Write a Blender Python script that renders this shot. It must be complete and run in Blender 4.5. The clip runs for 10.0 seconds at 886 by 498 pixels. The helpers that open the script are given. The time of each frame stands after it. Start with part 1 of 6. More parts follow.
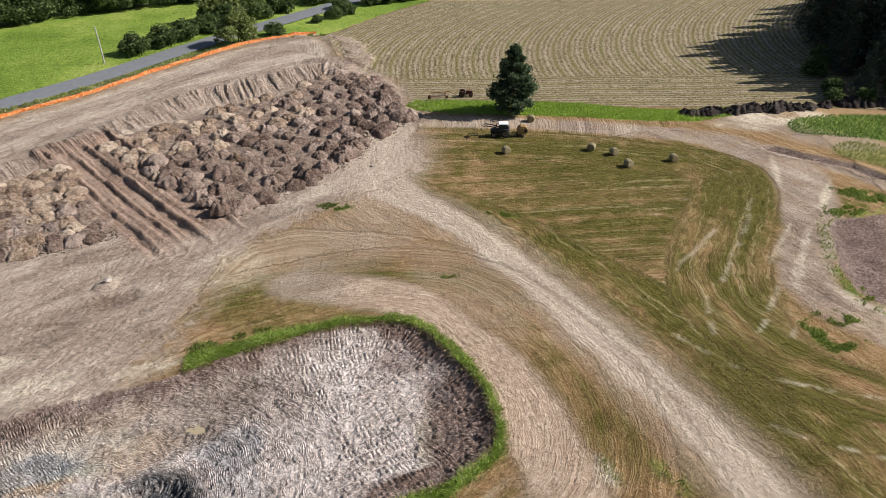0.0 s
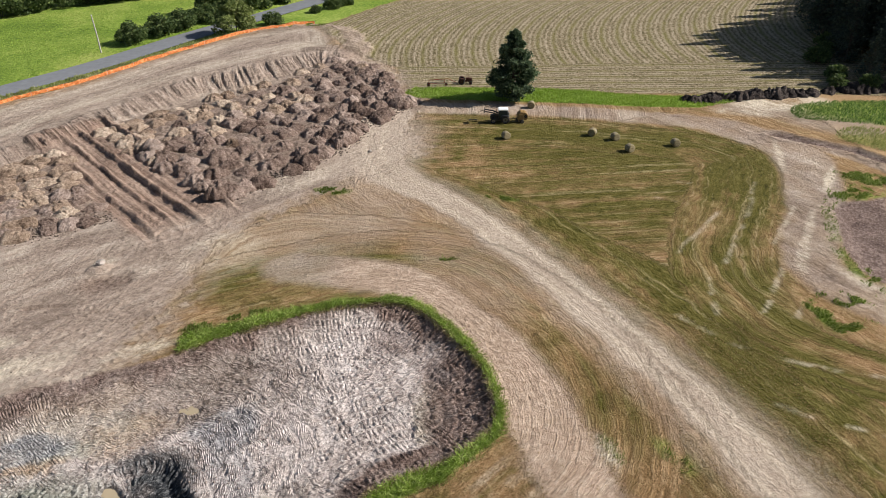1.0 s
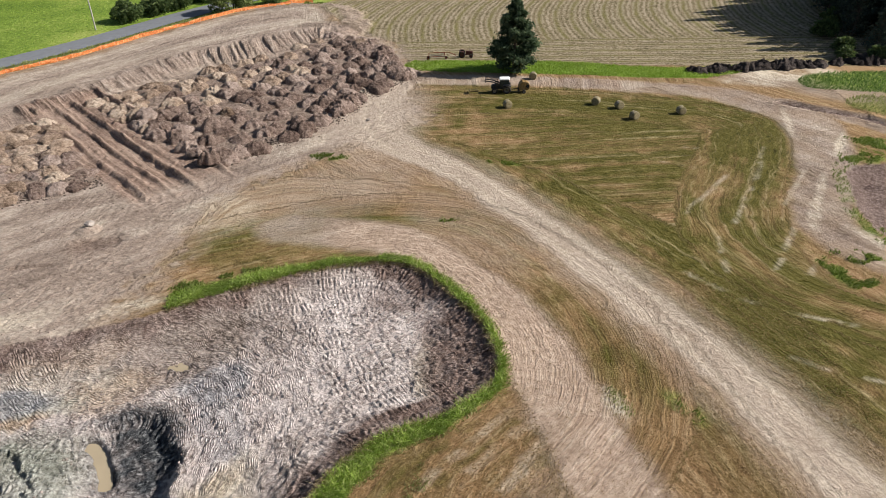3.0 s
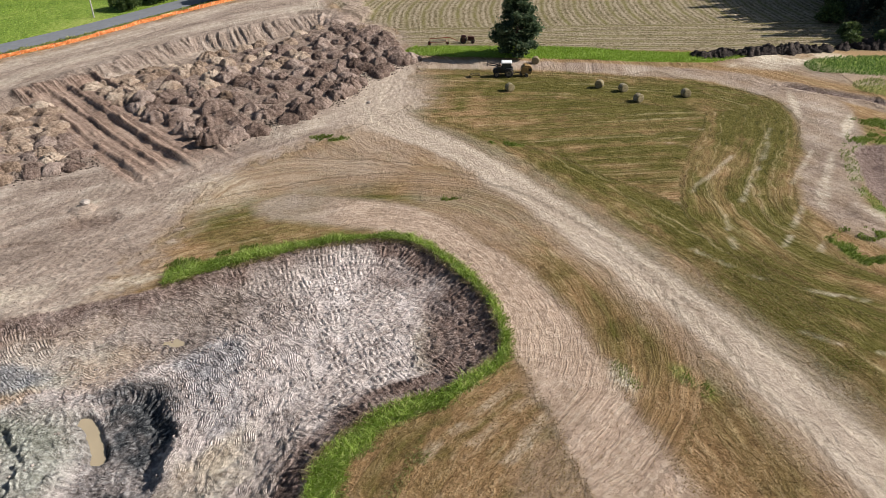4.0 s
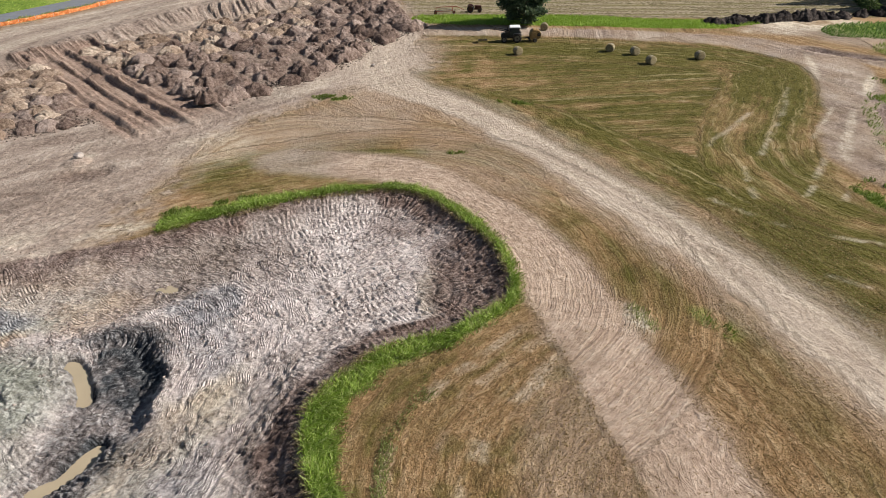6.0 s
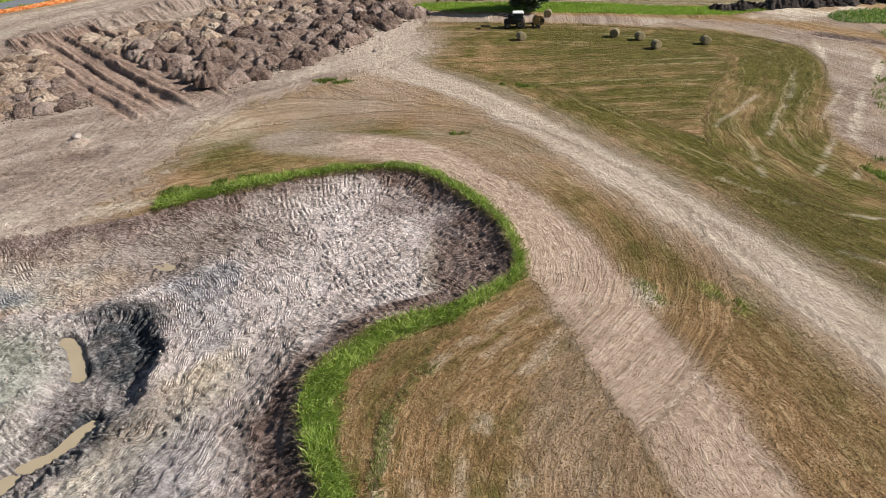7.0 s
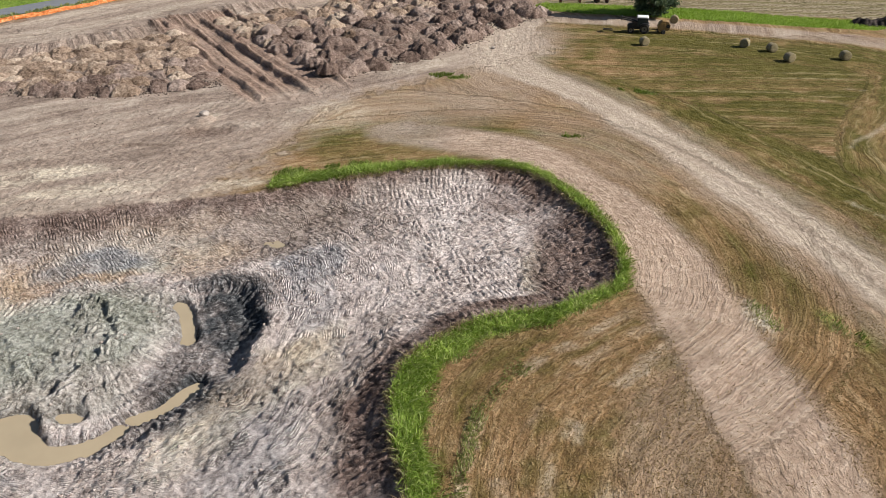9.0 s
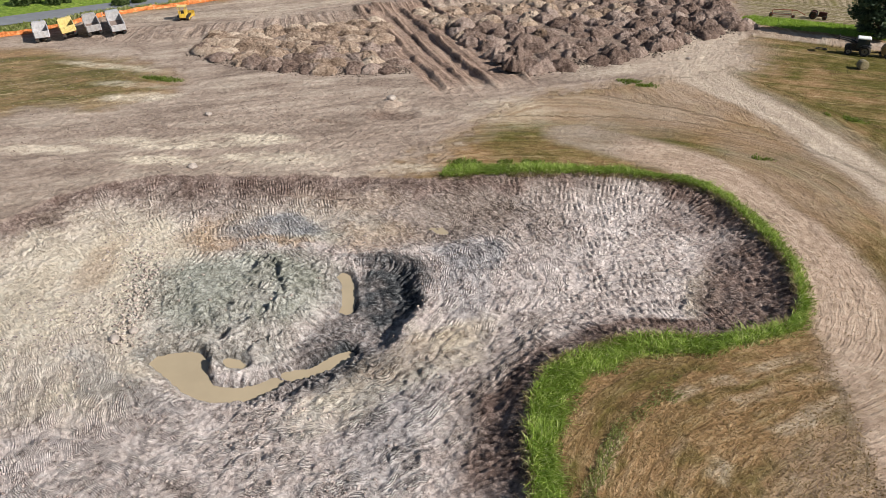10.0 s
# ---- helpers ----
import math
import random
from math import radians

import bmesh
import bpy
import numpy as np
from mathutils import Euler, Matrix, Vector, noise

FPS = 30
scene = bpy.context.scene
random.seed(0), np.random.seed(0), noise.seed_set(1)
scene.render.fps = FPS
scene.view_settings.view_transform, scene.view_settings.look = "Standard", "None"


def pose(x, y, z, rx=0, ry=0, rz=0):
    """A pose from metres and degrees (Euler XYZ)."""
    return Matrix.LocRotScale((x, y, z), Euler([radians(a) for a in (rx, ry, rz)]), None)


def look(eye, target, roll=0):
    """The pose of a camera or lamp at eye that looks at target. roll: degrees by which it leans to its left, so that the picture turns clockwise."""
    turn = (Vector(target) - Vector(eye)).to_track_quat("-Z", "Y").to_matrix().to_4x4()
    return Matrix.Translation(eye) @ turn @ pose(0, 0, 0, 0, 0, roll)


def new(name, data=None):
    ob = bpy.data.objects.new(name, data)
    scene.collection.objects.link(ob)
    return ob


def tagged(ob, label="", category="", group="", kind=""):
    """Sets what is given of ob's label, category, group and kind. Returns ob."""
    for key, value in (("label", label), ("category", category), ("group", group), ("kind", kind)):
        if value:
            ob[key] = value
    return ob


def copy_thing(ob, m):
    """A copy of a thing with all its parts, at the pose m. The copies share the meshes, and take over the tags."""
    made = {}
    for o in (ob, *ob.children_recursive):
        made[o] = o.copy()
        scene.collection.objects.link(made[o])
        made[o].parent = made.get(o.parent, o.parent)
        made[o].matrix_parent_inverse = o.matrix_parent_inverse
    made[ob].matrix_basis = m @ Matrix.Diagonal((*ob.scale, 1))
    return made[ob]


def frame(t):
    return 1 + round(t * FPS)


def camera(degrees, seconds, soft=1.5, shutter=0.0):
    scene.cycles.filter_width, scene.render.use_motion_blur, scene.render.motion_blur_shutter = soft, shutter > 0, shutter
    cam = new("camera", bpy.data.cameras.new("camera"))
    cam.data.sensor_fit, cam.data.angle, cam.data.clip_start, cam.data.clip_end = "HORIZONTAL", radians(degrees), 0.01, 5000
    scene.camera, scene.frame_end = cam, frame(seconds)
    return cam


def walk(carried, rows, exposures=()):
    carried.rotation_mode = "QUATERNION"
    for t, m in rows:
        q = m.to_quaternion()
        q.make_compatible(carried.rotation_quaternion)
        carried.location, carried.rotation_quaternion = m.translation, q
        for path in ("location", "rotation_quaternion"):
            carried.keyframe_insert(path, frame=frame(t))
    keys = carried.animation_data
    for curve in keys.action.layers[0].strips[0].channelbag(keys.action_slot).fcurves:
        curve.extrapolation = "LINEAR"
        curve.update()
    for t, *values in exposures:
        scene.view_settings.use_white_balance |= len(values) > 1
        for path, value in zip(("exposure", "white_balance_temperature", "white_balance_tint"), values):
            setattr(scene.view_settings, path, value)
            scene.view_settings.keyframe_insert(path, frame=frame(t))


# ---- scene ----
cam = camera(63.0, 10.0, soft=0.6)
PATH = [
    (0, (0.000, 0.000, 57.150), (-0.000, 53.076, 22.290), 0.425),
    (0.5, (0.124, -0.058, 55.683), (0.112, 53.020, 20.827), 0.427),
    (1, (0.240, -0.048, 54.272), (0.215, 53.019, 19.399), 0.406),
    (1.5, (0.323, -0.079, 52.854), (0.271, 52.987, 17.977), 0.384),
    (2, (0.368, -0.171, 51.389), (0.297, 52.895, 16.516), 0.372),
    (2.5, (0.352, -0.269, 49.775), (0.309, 52.826, 14.944), 0.393),
    (4, (0.204, -0.450, 45.004), (0.119, 52.680, 10.226), 0.432),
    (4.5, (0.130, -0.461, 43.398), (-0.061, 52.671, 8.626), 0.434),
    (5, (0.119, -0.499, 41.796), (-0.203, 52.624, 7.009), 0.404),
    (5.5, (0.154, -0.523, 40.215), (-0.290, 52.600, 5.431), 0.373),
    (7, (0.116, -0.657, 35.885), (-0.597, 52.506, 1.165), 0.313),
    (7.5, (0.076, -0.577, 35.579), (-0.735, 52.584, 0.859), 0.274),
    (8, (-0.020, -0.532, 35.498), (-1.030, 52.629, 0.782), 0.284),
    (8.5, (-0.292, -0.565, 35.561), (-4.315, 52.424, 0.804), 0.440),
    (9, (-0.448, -0.546, 35.499), (-9.580, 51.792, 0.719), 0.521),
    (9.5, (-0.589, -0.561, 35.377), (-16.190, 50.198, 0.558), 0.551),
    (10, (-0.491, -0.437, 35.207), (-22.944, 47.658, 0.351), 0.319),
]
walk(cam, [(t, look(eye, target, roll)) for t, eye, target, roll in PATH])

# ---- light ----
SUN_EL, SUN_AZ = radians(37), radians(4)      # elevation; bearing from +x towards +y
world = bpy.data.worlds.new("sky")
scene.world = world
world.use_nodes = True
wn = world.node_tree
sky = wn.nodes.new("ShaderNodeTexSky")
sky.sky_type, sky.sun_disc = "NISHITA", False
sky.sun_elevation, sky.sun_rotation = SUN_EL, radians(90) - SUN_AZ
wn.nodes["Background"].inputs["Strength"].default_value = 0.05
wn.links.new(sky.outputs[0], wn.nodes["Background"].inputs["Color"])
sun = new("sun", bpy.data.lights.new("sun", "SUN"))
sun.data.energy, sun.data.angle, sun.data.color = 4.9, radians(0.5), (1.0, 0.965, 0.925)
sun.matrix_world = look((math.cos(SUN_EL) * math.cos(SUN_AZ) * 100, math.cos(SUN_EL) * math.sin(SUN_AZ) * 100, math.sin(SUN_EL) * 100), (0, 0, 0))
scene.view_settings.exposure = 0.52

# ---- materials ----


class Nodes:
    """A small builder for node materials."""

    def __init__(self, name, rough=0.9, spec=0.2):
        self.mat = bpy.data.materials.new(name)
        self.mat.use_nodes = True
        self.t = self.mat.node_tree
        self.b = self.t.nodes["Principled BSDF"]
        self.b.inputs["Roughness"].default_value = rough
        self.b.inputs["Specular IOR Level"].default_value = spec
        self.co = self.node("ShaderNodeTexCoord").outputs["Object"]

    def node(self, kind):
        return self.t.nodes.new(kind)

    def put(self, value, socket):
        if hasattr(value, "is_output"):
            self.t.links.new(value, socket)
        elif isinstance(value, (tuple, list)) and len(value) == 3 and socket.type == "RGBA":
            socket.default_value = (*value, 1)
        else:
            socket.default_value = value

    def attr(self, name):
        n = self.node("ShaderNodeAttribute")
        n.attribute_name = name
        return n.outputs["Fac"]

    def math(self, op, a, b=0.0, c=0.0, clamp=False):
        n = self.node("ShaderNodeMath")
        n.operation, n.use_clamp = op, clamp
        for v, s in zip((a, b, c), n.inputs):
            self.put(v, s)
        return n.outputs[0]

    def vec(self, x=0.0, y=0.0, z=0.0):
        n = self.node("ShaderNodeCombineXYZ")
        for v, s in zip((x, y, z), n.inputs):
            self.put(v, s)
        return n.outputs[0]

    def noise(self, scale, detail=3.0, rough=0.55, vec=None, stretch=None, warp=0.0):
        v = vec or self.co
        if stretch:
            m = self.node("ShaderNodeMapping")
            m.inputs["Scale"].default_value = stretch
            self.t.links.new(v, m.inputs["Vector"])
            v = m.outputs[0]
        n = self.node("ShaderNodeTexNoise")
        n.inputs["Scale"].default_value, n.inputs["Detail"].default_value = scale, detail
        n.inputs["Roughness"].default_value, n.inputs["Distortion"].default_value = rough, warp
        self.t.links.new(v, n.inputs["Vector"])
        return n.outputs["Fac"]

    def ramp(self, fac, *stops):
        n = self.node("ShaderNodeValToRGB")
        while len(n.color_ramp.elements) < len(stops):
            n.color_ramp.elements.new(0.5)
        for e, (p, c) in zip(n.color_ramp.elements, stops):
            e.position, e.color = p, (*c, 1) if isinstance(c, tuple) else (c, c, c, 1)
        self.put(fac, n.inputs[0])
        return n.outputs[0]

    def mix(self, fac, a, b, blend="MIX"):
        n = self.node("ShaderNodeMix")
        n.data_type, n.blend_type = "RGBA", blend
        self.put(fac, n.inputs[0])
        self.put(a, n.inputs[6])
        self.put(b, n.inputs[7])
        return n.outputs[2]

    def bump(self, height, strength=1.0, distance=0.1, normal=None):
        n = self.node("ShaderNodeBump")
        n.inputs["Strength"].default_value, n.inputs["Distance"].default_value = strength, distance
        self.put(height, n.inputs["Height"])
        if normal:
            self.t.links.new(normal, n.inputs["Normal"])
        return n.outputs[0]

    def done(self, color, normal=None, rough=None):
        self.put(color, self.b.inputs["Base Color"])
        if normal:
            self.t.links.new(normal, self.b.inputs["Normal"])
        if rough is not None:
            self.put(rough, self.b.inputs["Roughness"])
        return self.mat


def simple(name, color, rough=0.7, metal=0.0, spec=0.3, vary=0.25, scale=3.0, dirt=None):
    """Paint, rubber or metal with dust and wear at two scales."""
    n = Nodes(name, rough, spec)
    n.b.inputs["Metallic"].default_value = metal
    dark = tuple(c * (1 - vary) for c in color)
    light = tuple(min(1, c * (1 + vary)) for c in color)
    col = n.ramp(n.noise(scale, 5), (0.3, dark), (0.7, light))
    if dirt:
        col = n.mix(n.ramp(n.noise(scale * 0.5, 6, 0.65), (0.45, 0.0), (0.75, 0.8)), col, dirt)
    return n.done(col, n.bump(n.noise(scale * 8, 4), 0.2, 0.01))


def leaf_mat(name, dark, light, yellow=None):
    n = Nodes(name, 0.6, 0.25)
    g = n.node("ShaderNodeNewGeometry")
    col = n.ramp(g.outputs["Random Per Island"], (0.0, dark), (0.7, light), (1.0, yellow or light))
    col = n.mix(n.ramp(n.noise(0.35, 3), (0.35, 0.0), (0.65, 0.45)), col, dark)
    n.done(col)
    # light passes through thin leaves
    tr = n.node("ShaderNodeBsdfTranslucent")
    n.put(col, tr.inputs["Color"])
    add = n.node("ShaderNodeMixShader")
    add.inputs[0].default_value = 0.45
    n.t.links.new(n.b.outputs[0], add.inputs[1])
    n.t.links.new(tr.outputs[0], add.inputs[2])
    n.t.links.new(add.outputs[0], n.t.nodes["Material Output"].inputs[0])
    return n.mat


def ground_material():
    """Soil, hay stubble, grass and clay, laid out by the weights kept on the sheet."""
    n = Nodes("ground", 0.95, 0.12)
    u, v = n.attr("across"), n.attr("along")

    def spread_of(value, gain, shift=0.5):
        return n.math("ADD", n.math("MULTIPLY", n.math("SUBTRACT", value, 0.5), gain), shift, clamp=True)

    def blend(*pairs):
        total = None
        for value, k in pairs:
            term = n.math("MULTIPLY", value, k)
            total = term if total is None else n.math("ADD", total, term)
        return total

    def lay(across, along, layer=0.0):
        return n.vec(n.math("MULTIPLY", u, across), n.math("MULTIPLY", v, along), layer)

    grit = n.noise(6.5, 4, 0.7)
    coarse = n.noise(1.9, 5, 0.68)
    mid = n.noise(0.35, 4, 0.6)
    wide = n.noise(0.06, 3, 0.55)
    fibre = n.noise(2.3, 5, 0.72, lay(1.0, 0.32), warp=0.9)        # lying straw
    streak = n.noise(1.5, 5, 0.7, lay(1.0, 0.10, 4.0), warp=0.5)   # wheel and rake lines
    swath = n.noise(0.42, 4, 0.6, lay(1.0, 0.035, 8.0), warp=0.25)  # mower passes
    fine = spread_of(blend((grit, 0.3), (coarse, 0.7)), 1.5)
    mown = spread_of(blend((fibre, 0.5), (streak, 0.27), (grit, 0.23)), 1.5)
    # mown hay: ochre stubble, green regrowth in passes, bleached straw
    hay = n.ramp(mown, (0.28, (0.111, 0.063, 0.025)), (0.5, (0.291, 0.177, 0.083)), (0.72, (0.508, 0.360, 0.208)))
    green = n.ramp(mown, (0.28, (0.025, 0.025, 0.003)), (0.5, (0.102, 0.089, 0.018)), (0.74, (0.221, 0.181, 0.060)))
    lush = n.math("ADD", n.attr("green"), n.math("MULTIPLY", n.math("SUBTRACT", swath, 0.5), 2.6))
    lush = n.math("ADD", lush, blend((n.math("SUBTRACT", mid, 0.5), 1.2), (n.math("SUBTRACT", streak, 0.5), 1.0)), clamp=True)
    col = n.mix(lush, hay, green)
    straw = n.math("MULTIPLY", n.ramp(n.noise(0.8, 5, 0.6, lay(1.7, 0.08, 3.0)), (0.56, 0.0), (0.65, 1.0)), n.ramp(fibre, (0.40, 0.15), (0.56, 0.9)))
    col = n.mix(n.math("MULTIPLY", straw, n.attr("straw")), col, (0.56, 0.44, 0.26))
    # far stubble in rows
    bent = n.math("ADD", u, n.math("MULTIPLY", n.noise(0.5, 4, 0.7), 1.1))
    row = n.math("MULTIPLY", n.math("SINE", n.math("MULTIPLY", bent, 2 * math.pi / 1.08)), 1.3)
    rowmix = blend((n.math("MULTIPLY", row, mid), 0.075), (n.noise(2.2, 5, 0.8), 0.8), (mid, 0.2))
    stub = n.ramp(rowmix, (0.40, (0.103, 0.086, 0.039)), (0.48, (0.228, 0.176, 0.101)), (0.57, (0.404, 0.331, 0.232)))
    gap = n.math("POWER", n.math("MULTIPLY", n.math("ADD", n.math("SINE", n.math("MULTIPLY", bent, 2 * math.pi / 3.24)), 1.0), 0.5), 3.0)
    stub = n.mix(n.math("MULTIPLY", gap, n.ramp(mid, (0.35, 0.25), (0.6, 0.9))), stub, n.ramp(grit, (0.42, (0.105, 0.095, 0.028)), (0.58, (0.25, 0.215, 0.08))))
    col = n.mix(n.attr("stubble"), col, stub)
    # lush grass and meadow
    lawn = n.ramp(blend((n.noise(1.6, 6, 0.75), 0.6), (wide, 0.4)), (0.38, (0.085, 0.145, 0.018)), (0.5, (0.19, 0.275, 0.04)), (0.6, (0.33, 0.37, 0.09)))
    col = n.mix(n.attr("meadow"), col, lawn)
    # bare soil: dusty, smeared along the way that it was driven
    scrape = n.noise(0.8, 6, 0.66, lay(1.0, 0.22, 7.0), warp=0.5)
    smear = n.noise(0.22, 5, 0.64, lay(1.0, 0.32, 2.0), warp=0.8)
    dirt = spread_of(blend((coarse, 0.35), (scrape, 0.45), (grit, 0.2)), 1.5)
    soil = n.ramp(dirt, (0.26, (0.166, 0.122, 0.095)), (0.5, (0.376, 0.292, 0.230)), (0.74, (0.560, 0.460, 0.376)))
    soil = n.mix(n.ramp(smear, (0.50, 0.0), (0.64, 0.75)), soil, n.ramp(dirt, (0.3, (0.320, 0.255, 0.197)), (0.7, (0.608, 0.508, 0.408))))
    soil = n.mix(n.ramp(smear, (0.36, 0.75), (0.49, 0.0)), soil, n.ramp(dirt, (0.3, (0.122, 0.088, 0.068)), (0.7, (0.336, 0.256, 0.204))))
    soil = n.mix(n.ramp(wide, (0.42, 0.0), (0.62, 0.45)), soil, n.ramp(dirt, (0.3, (0.163, 0.116, 0.087)), (0.7, (0.400, 0.308, 0.240))))
    soil = n.mix(n.math("MULTIPLY", n.attr("stain"), n.ramp(dirt, (0.3, 1.0), (0.75, 0.65))), soil, n.ramp(fine, (0.35, (0.100, 0.066, 0.050)), (0.65, (0.28, 0.200, 0.155))))
    col = n.mix(n.attr("soil"), col, soil)
    dust = n.ramp(spread_of(blend((streak, 0.15), (fibre, 0.4), (coarse, 0.45)), 1.5), (0.26, (0.258, 0.173, 0.118)), (0.5, (0.488, 0.354, 0.258)), (0.74, (0.662, 0.520, 0.400)))
    col = n.mix(n.attr("red"), col, dust)
    # scoured banks and the rutted ramp
    worn = n.vec(n.attr("scour_u"), n.attr("scour_v"), 0.0)
    scour = n.noise(1.5, 5, 0.68, worn, warp=0.35)
    scoured = n.attr("scoured")
    worn_col = n.ramp(spread_of(blend((scour, 0.6), (coarse, 0.4)), 1.5), (0.26, (0.091, 0.064, 0.049)), (0.5, (0.336, 0.252, 0.198)), (0.74, (0.571, 0.466, 0.386)))
    col = n.mix(n.math("MULTIPLY", scoured, 0.9), col, worn_col)
    ramp_soil = n.ramp(spread_of(blend((scour, 0.65), (coarse, 0.35)), 1.6), (0.26, (0.080, 0.050, 0.036)), (0.5, (0.285, 0.190, 0.141)), (0.74, (0.494, 0.361, 0.280)))
    col = n.mix(n.attr("rutted"), col, ramp_soil)
    gravel = n.ramp(spread_of(blend((streak, 0.28), (coarse, 0.4), (grit, 0.32)), 1.4), (0.26, (0.310, 0.238, 0.176)), (0.5, (0.473, 0.378, 0.292)), (0.74, (0.611, 0.507, 0.408)))
    col = n.mix(n.attr("gravel"), col, gravel)
    bleached = n.math("MULTIPLY", n.attr("bleach"), n.ramp(blend((scrape, 0.6), (fibre, 0.4)), (0.40, 0.25), (0.52, 1.0)))
    col = n.mix(bleached, col, n.ramp(fine, (0.35, (0.52, 0.43, 0.32)), (0.65, (0.84, 0.74, 0.58))))
    # the excavation
    rib, lane = n.attr("rib"), n.attr("lane")
    ribbed = n.attr("ribbed")
    cleat = n.noise(0.95, 4, 0.62, n.vec(rib, n.math("MULTIPLY", lane, 0.55), 0.0), warp=0.5)
    wave = n.math("ABSOLUTE", n.math("SINE", n.math("MULTIPLY", n.math("ADD", rib, n.math("MULTIPLY", n.noise(2.0, 4, 0.65), 0.25)), math.pi)))
    broken = n.ramp(n.noise(1.7, 5, 0.7), (0.42, 0.1), (0.54, 1.0))
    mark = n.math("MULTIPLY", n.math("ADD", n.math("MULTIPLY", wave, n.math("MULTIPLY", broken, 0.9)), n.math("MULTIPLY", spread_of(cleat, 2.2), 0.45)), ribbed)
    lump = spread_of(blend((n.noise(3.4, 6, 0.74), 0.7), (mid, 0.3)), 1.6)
    # grooves between cleat marks are coloured darker too, standing in for their shade
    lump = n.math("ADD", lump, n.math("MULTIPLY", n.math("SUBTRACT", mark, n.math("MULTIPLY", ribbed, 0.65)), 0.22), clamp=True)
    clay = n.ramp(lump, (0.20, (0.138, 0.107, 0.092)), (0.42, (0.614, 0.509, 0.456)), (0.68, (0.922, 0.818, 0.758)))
    clay = n.mix(n.attr("cream"), clay, n.ramp(lump, (0.16, (0.299, 0.231, 0.166)), (0.42, (0.717, 0.606, 0.465)), (0.68, (0.872, 0.789, 0.649))))
    mottle = n.noise(0.3, 6, 0.72, warp=0.6)
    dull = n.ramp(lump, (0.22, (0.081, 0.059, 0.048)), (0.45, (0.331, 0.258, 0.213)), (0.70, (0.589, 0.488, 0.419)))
    clay = n.mix(n.ramp(mottle, (0.55, 0.0), (0.66, 0.4)), clay, dull)
    clay = n.mix(n.attr("earth"), clay, dull)
    clay = n.mix(n.attr("rust"), clay, n.ramp(lump, (0.25, (0.34, 0.205, 0.11)), (0.65, (0.66, 0.47, 0.30))))
    clay = n.mix(n.attr("grey"), clay, n.ramp(lump, (0.20, (0.120, 0.120, 0.090)), (0.45, (0.37, 0.365, 0.300)), (0.72, (0.68, 0.67, 0.585))))
    clay = n.mix(n.attr("blue"), clay, n.ramp(lump, (0.20, (0.100, 0.105, 0.115)), (0.45, (0.31, 0.315, 0.330)), (0.72, (0.60, 0.595, 0.60))))
    # dark tone of wet clay, also painted where the bowl wall is shaded
    clay = n.mix(n.attr("wet_shade"), clay, n.ramp(lump, (0.26, (0.022, 0.024, 0.027)), (0.52, (0.095, 0.098, 0.102)), (0.74, (0.34, 0.34, 0.33))))
    clay = n.mix(n.attr("mud"), clay, n.ramp(lump, (0.22, (0.059, 0.036, 0.029)), (0.48, (0.210, 0.144, 0.118)), (0.74, (0.476, 0.357, 0.301))))
    # single darker dug clods
    cell = n.node("ShaderNodeTexVoronoi")
    cell.inputs["Scale"].default_value = 3.4
    cell.inputs["Randomness"].default_value = 1.0
    wob = n.node("ShaderNodeVectorMath")
    wob.operation = "ADD"
    n.t.links.new(n.co, wob.inputs[0])
    n.put(n.vec(n.math("MULTIPLY", grit, 0.5), n.math("MULTIPLY", coarse, 0.6), 0.0), wob.inputs[1])
    n.t.links.new(wob.outputs[0], cell.inputs["Vector"])
    pick = n.node("ShaderNodeSeparateColor")
    n.t.links.new(cell.outputs["Color"], pick.inputs[0])
    body = n.math("MULTIPLY", n.math("SUBTRACT", 0.46, cell.outputs["Distance"]), 2.4, clamp=True)
    patchy = n.ramp(n.noise(0.45, 4, 0.65), (0.42, 0.25), (0.6, 1.0))
    lone = n.math("MULTIPLY", n.math("MULTIPLY", n.ramp(pick.outputs[0], (0.60, 0.0), (0.66, 1.0)), patchy), body)
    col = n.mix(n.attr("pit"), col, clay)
    # relief
    on_pit = n.attr("pit")
    clod = blend((n.noise(3.0, 6, 0.74), 1.0), (grit, 0.3))
    h = n.math("MULTIPLY", clod, n.math("ADD", n.math("MULTIPLY", on_pit, 1.6), 0.55))
    h = n.math("ADD", h, n.math("MULTIPLY", blend((fibre, 1.2), (streak, 0.35), (coarse, 0.4)), n.math("SUBTRACT", 1.0, on_pit)))
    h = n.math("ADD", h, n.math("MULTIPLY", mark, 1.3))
    h = n.math("ADD", h, n.math("MULTIPLY", n.math("MULTIPLY", lone, on_pit), 0.45))
    h = n.math("ADD", h, n.math("MULTIPLY", n.math("MULTIPLY", scour, scoured), 3.2))
    return n.done(col, n.bump(h, 1.0, 0.36))


GROUND = ground_material()

# ---- ground ----
SLOPE_X, SLOPE_Y = 0.03665, -0.03182
rng = np.random.default_rng(7)


def lattice(ix, iy, seed):
    h = (ix.astype(np.int64) * 374761393 + iy.astype(np.int64) * 668265263 + seed * 982451653) & 0x7FFFFFFF
    h = ((h ^ (h >> 13)) * 1274126177) & 0x7FFFFFFF
    return ((h ^ (h >> 16)) & 0xFFFF) / 65535.0


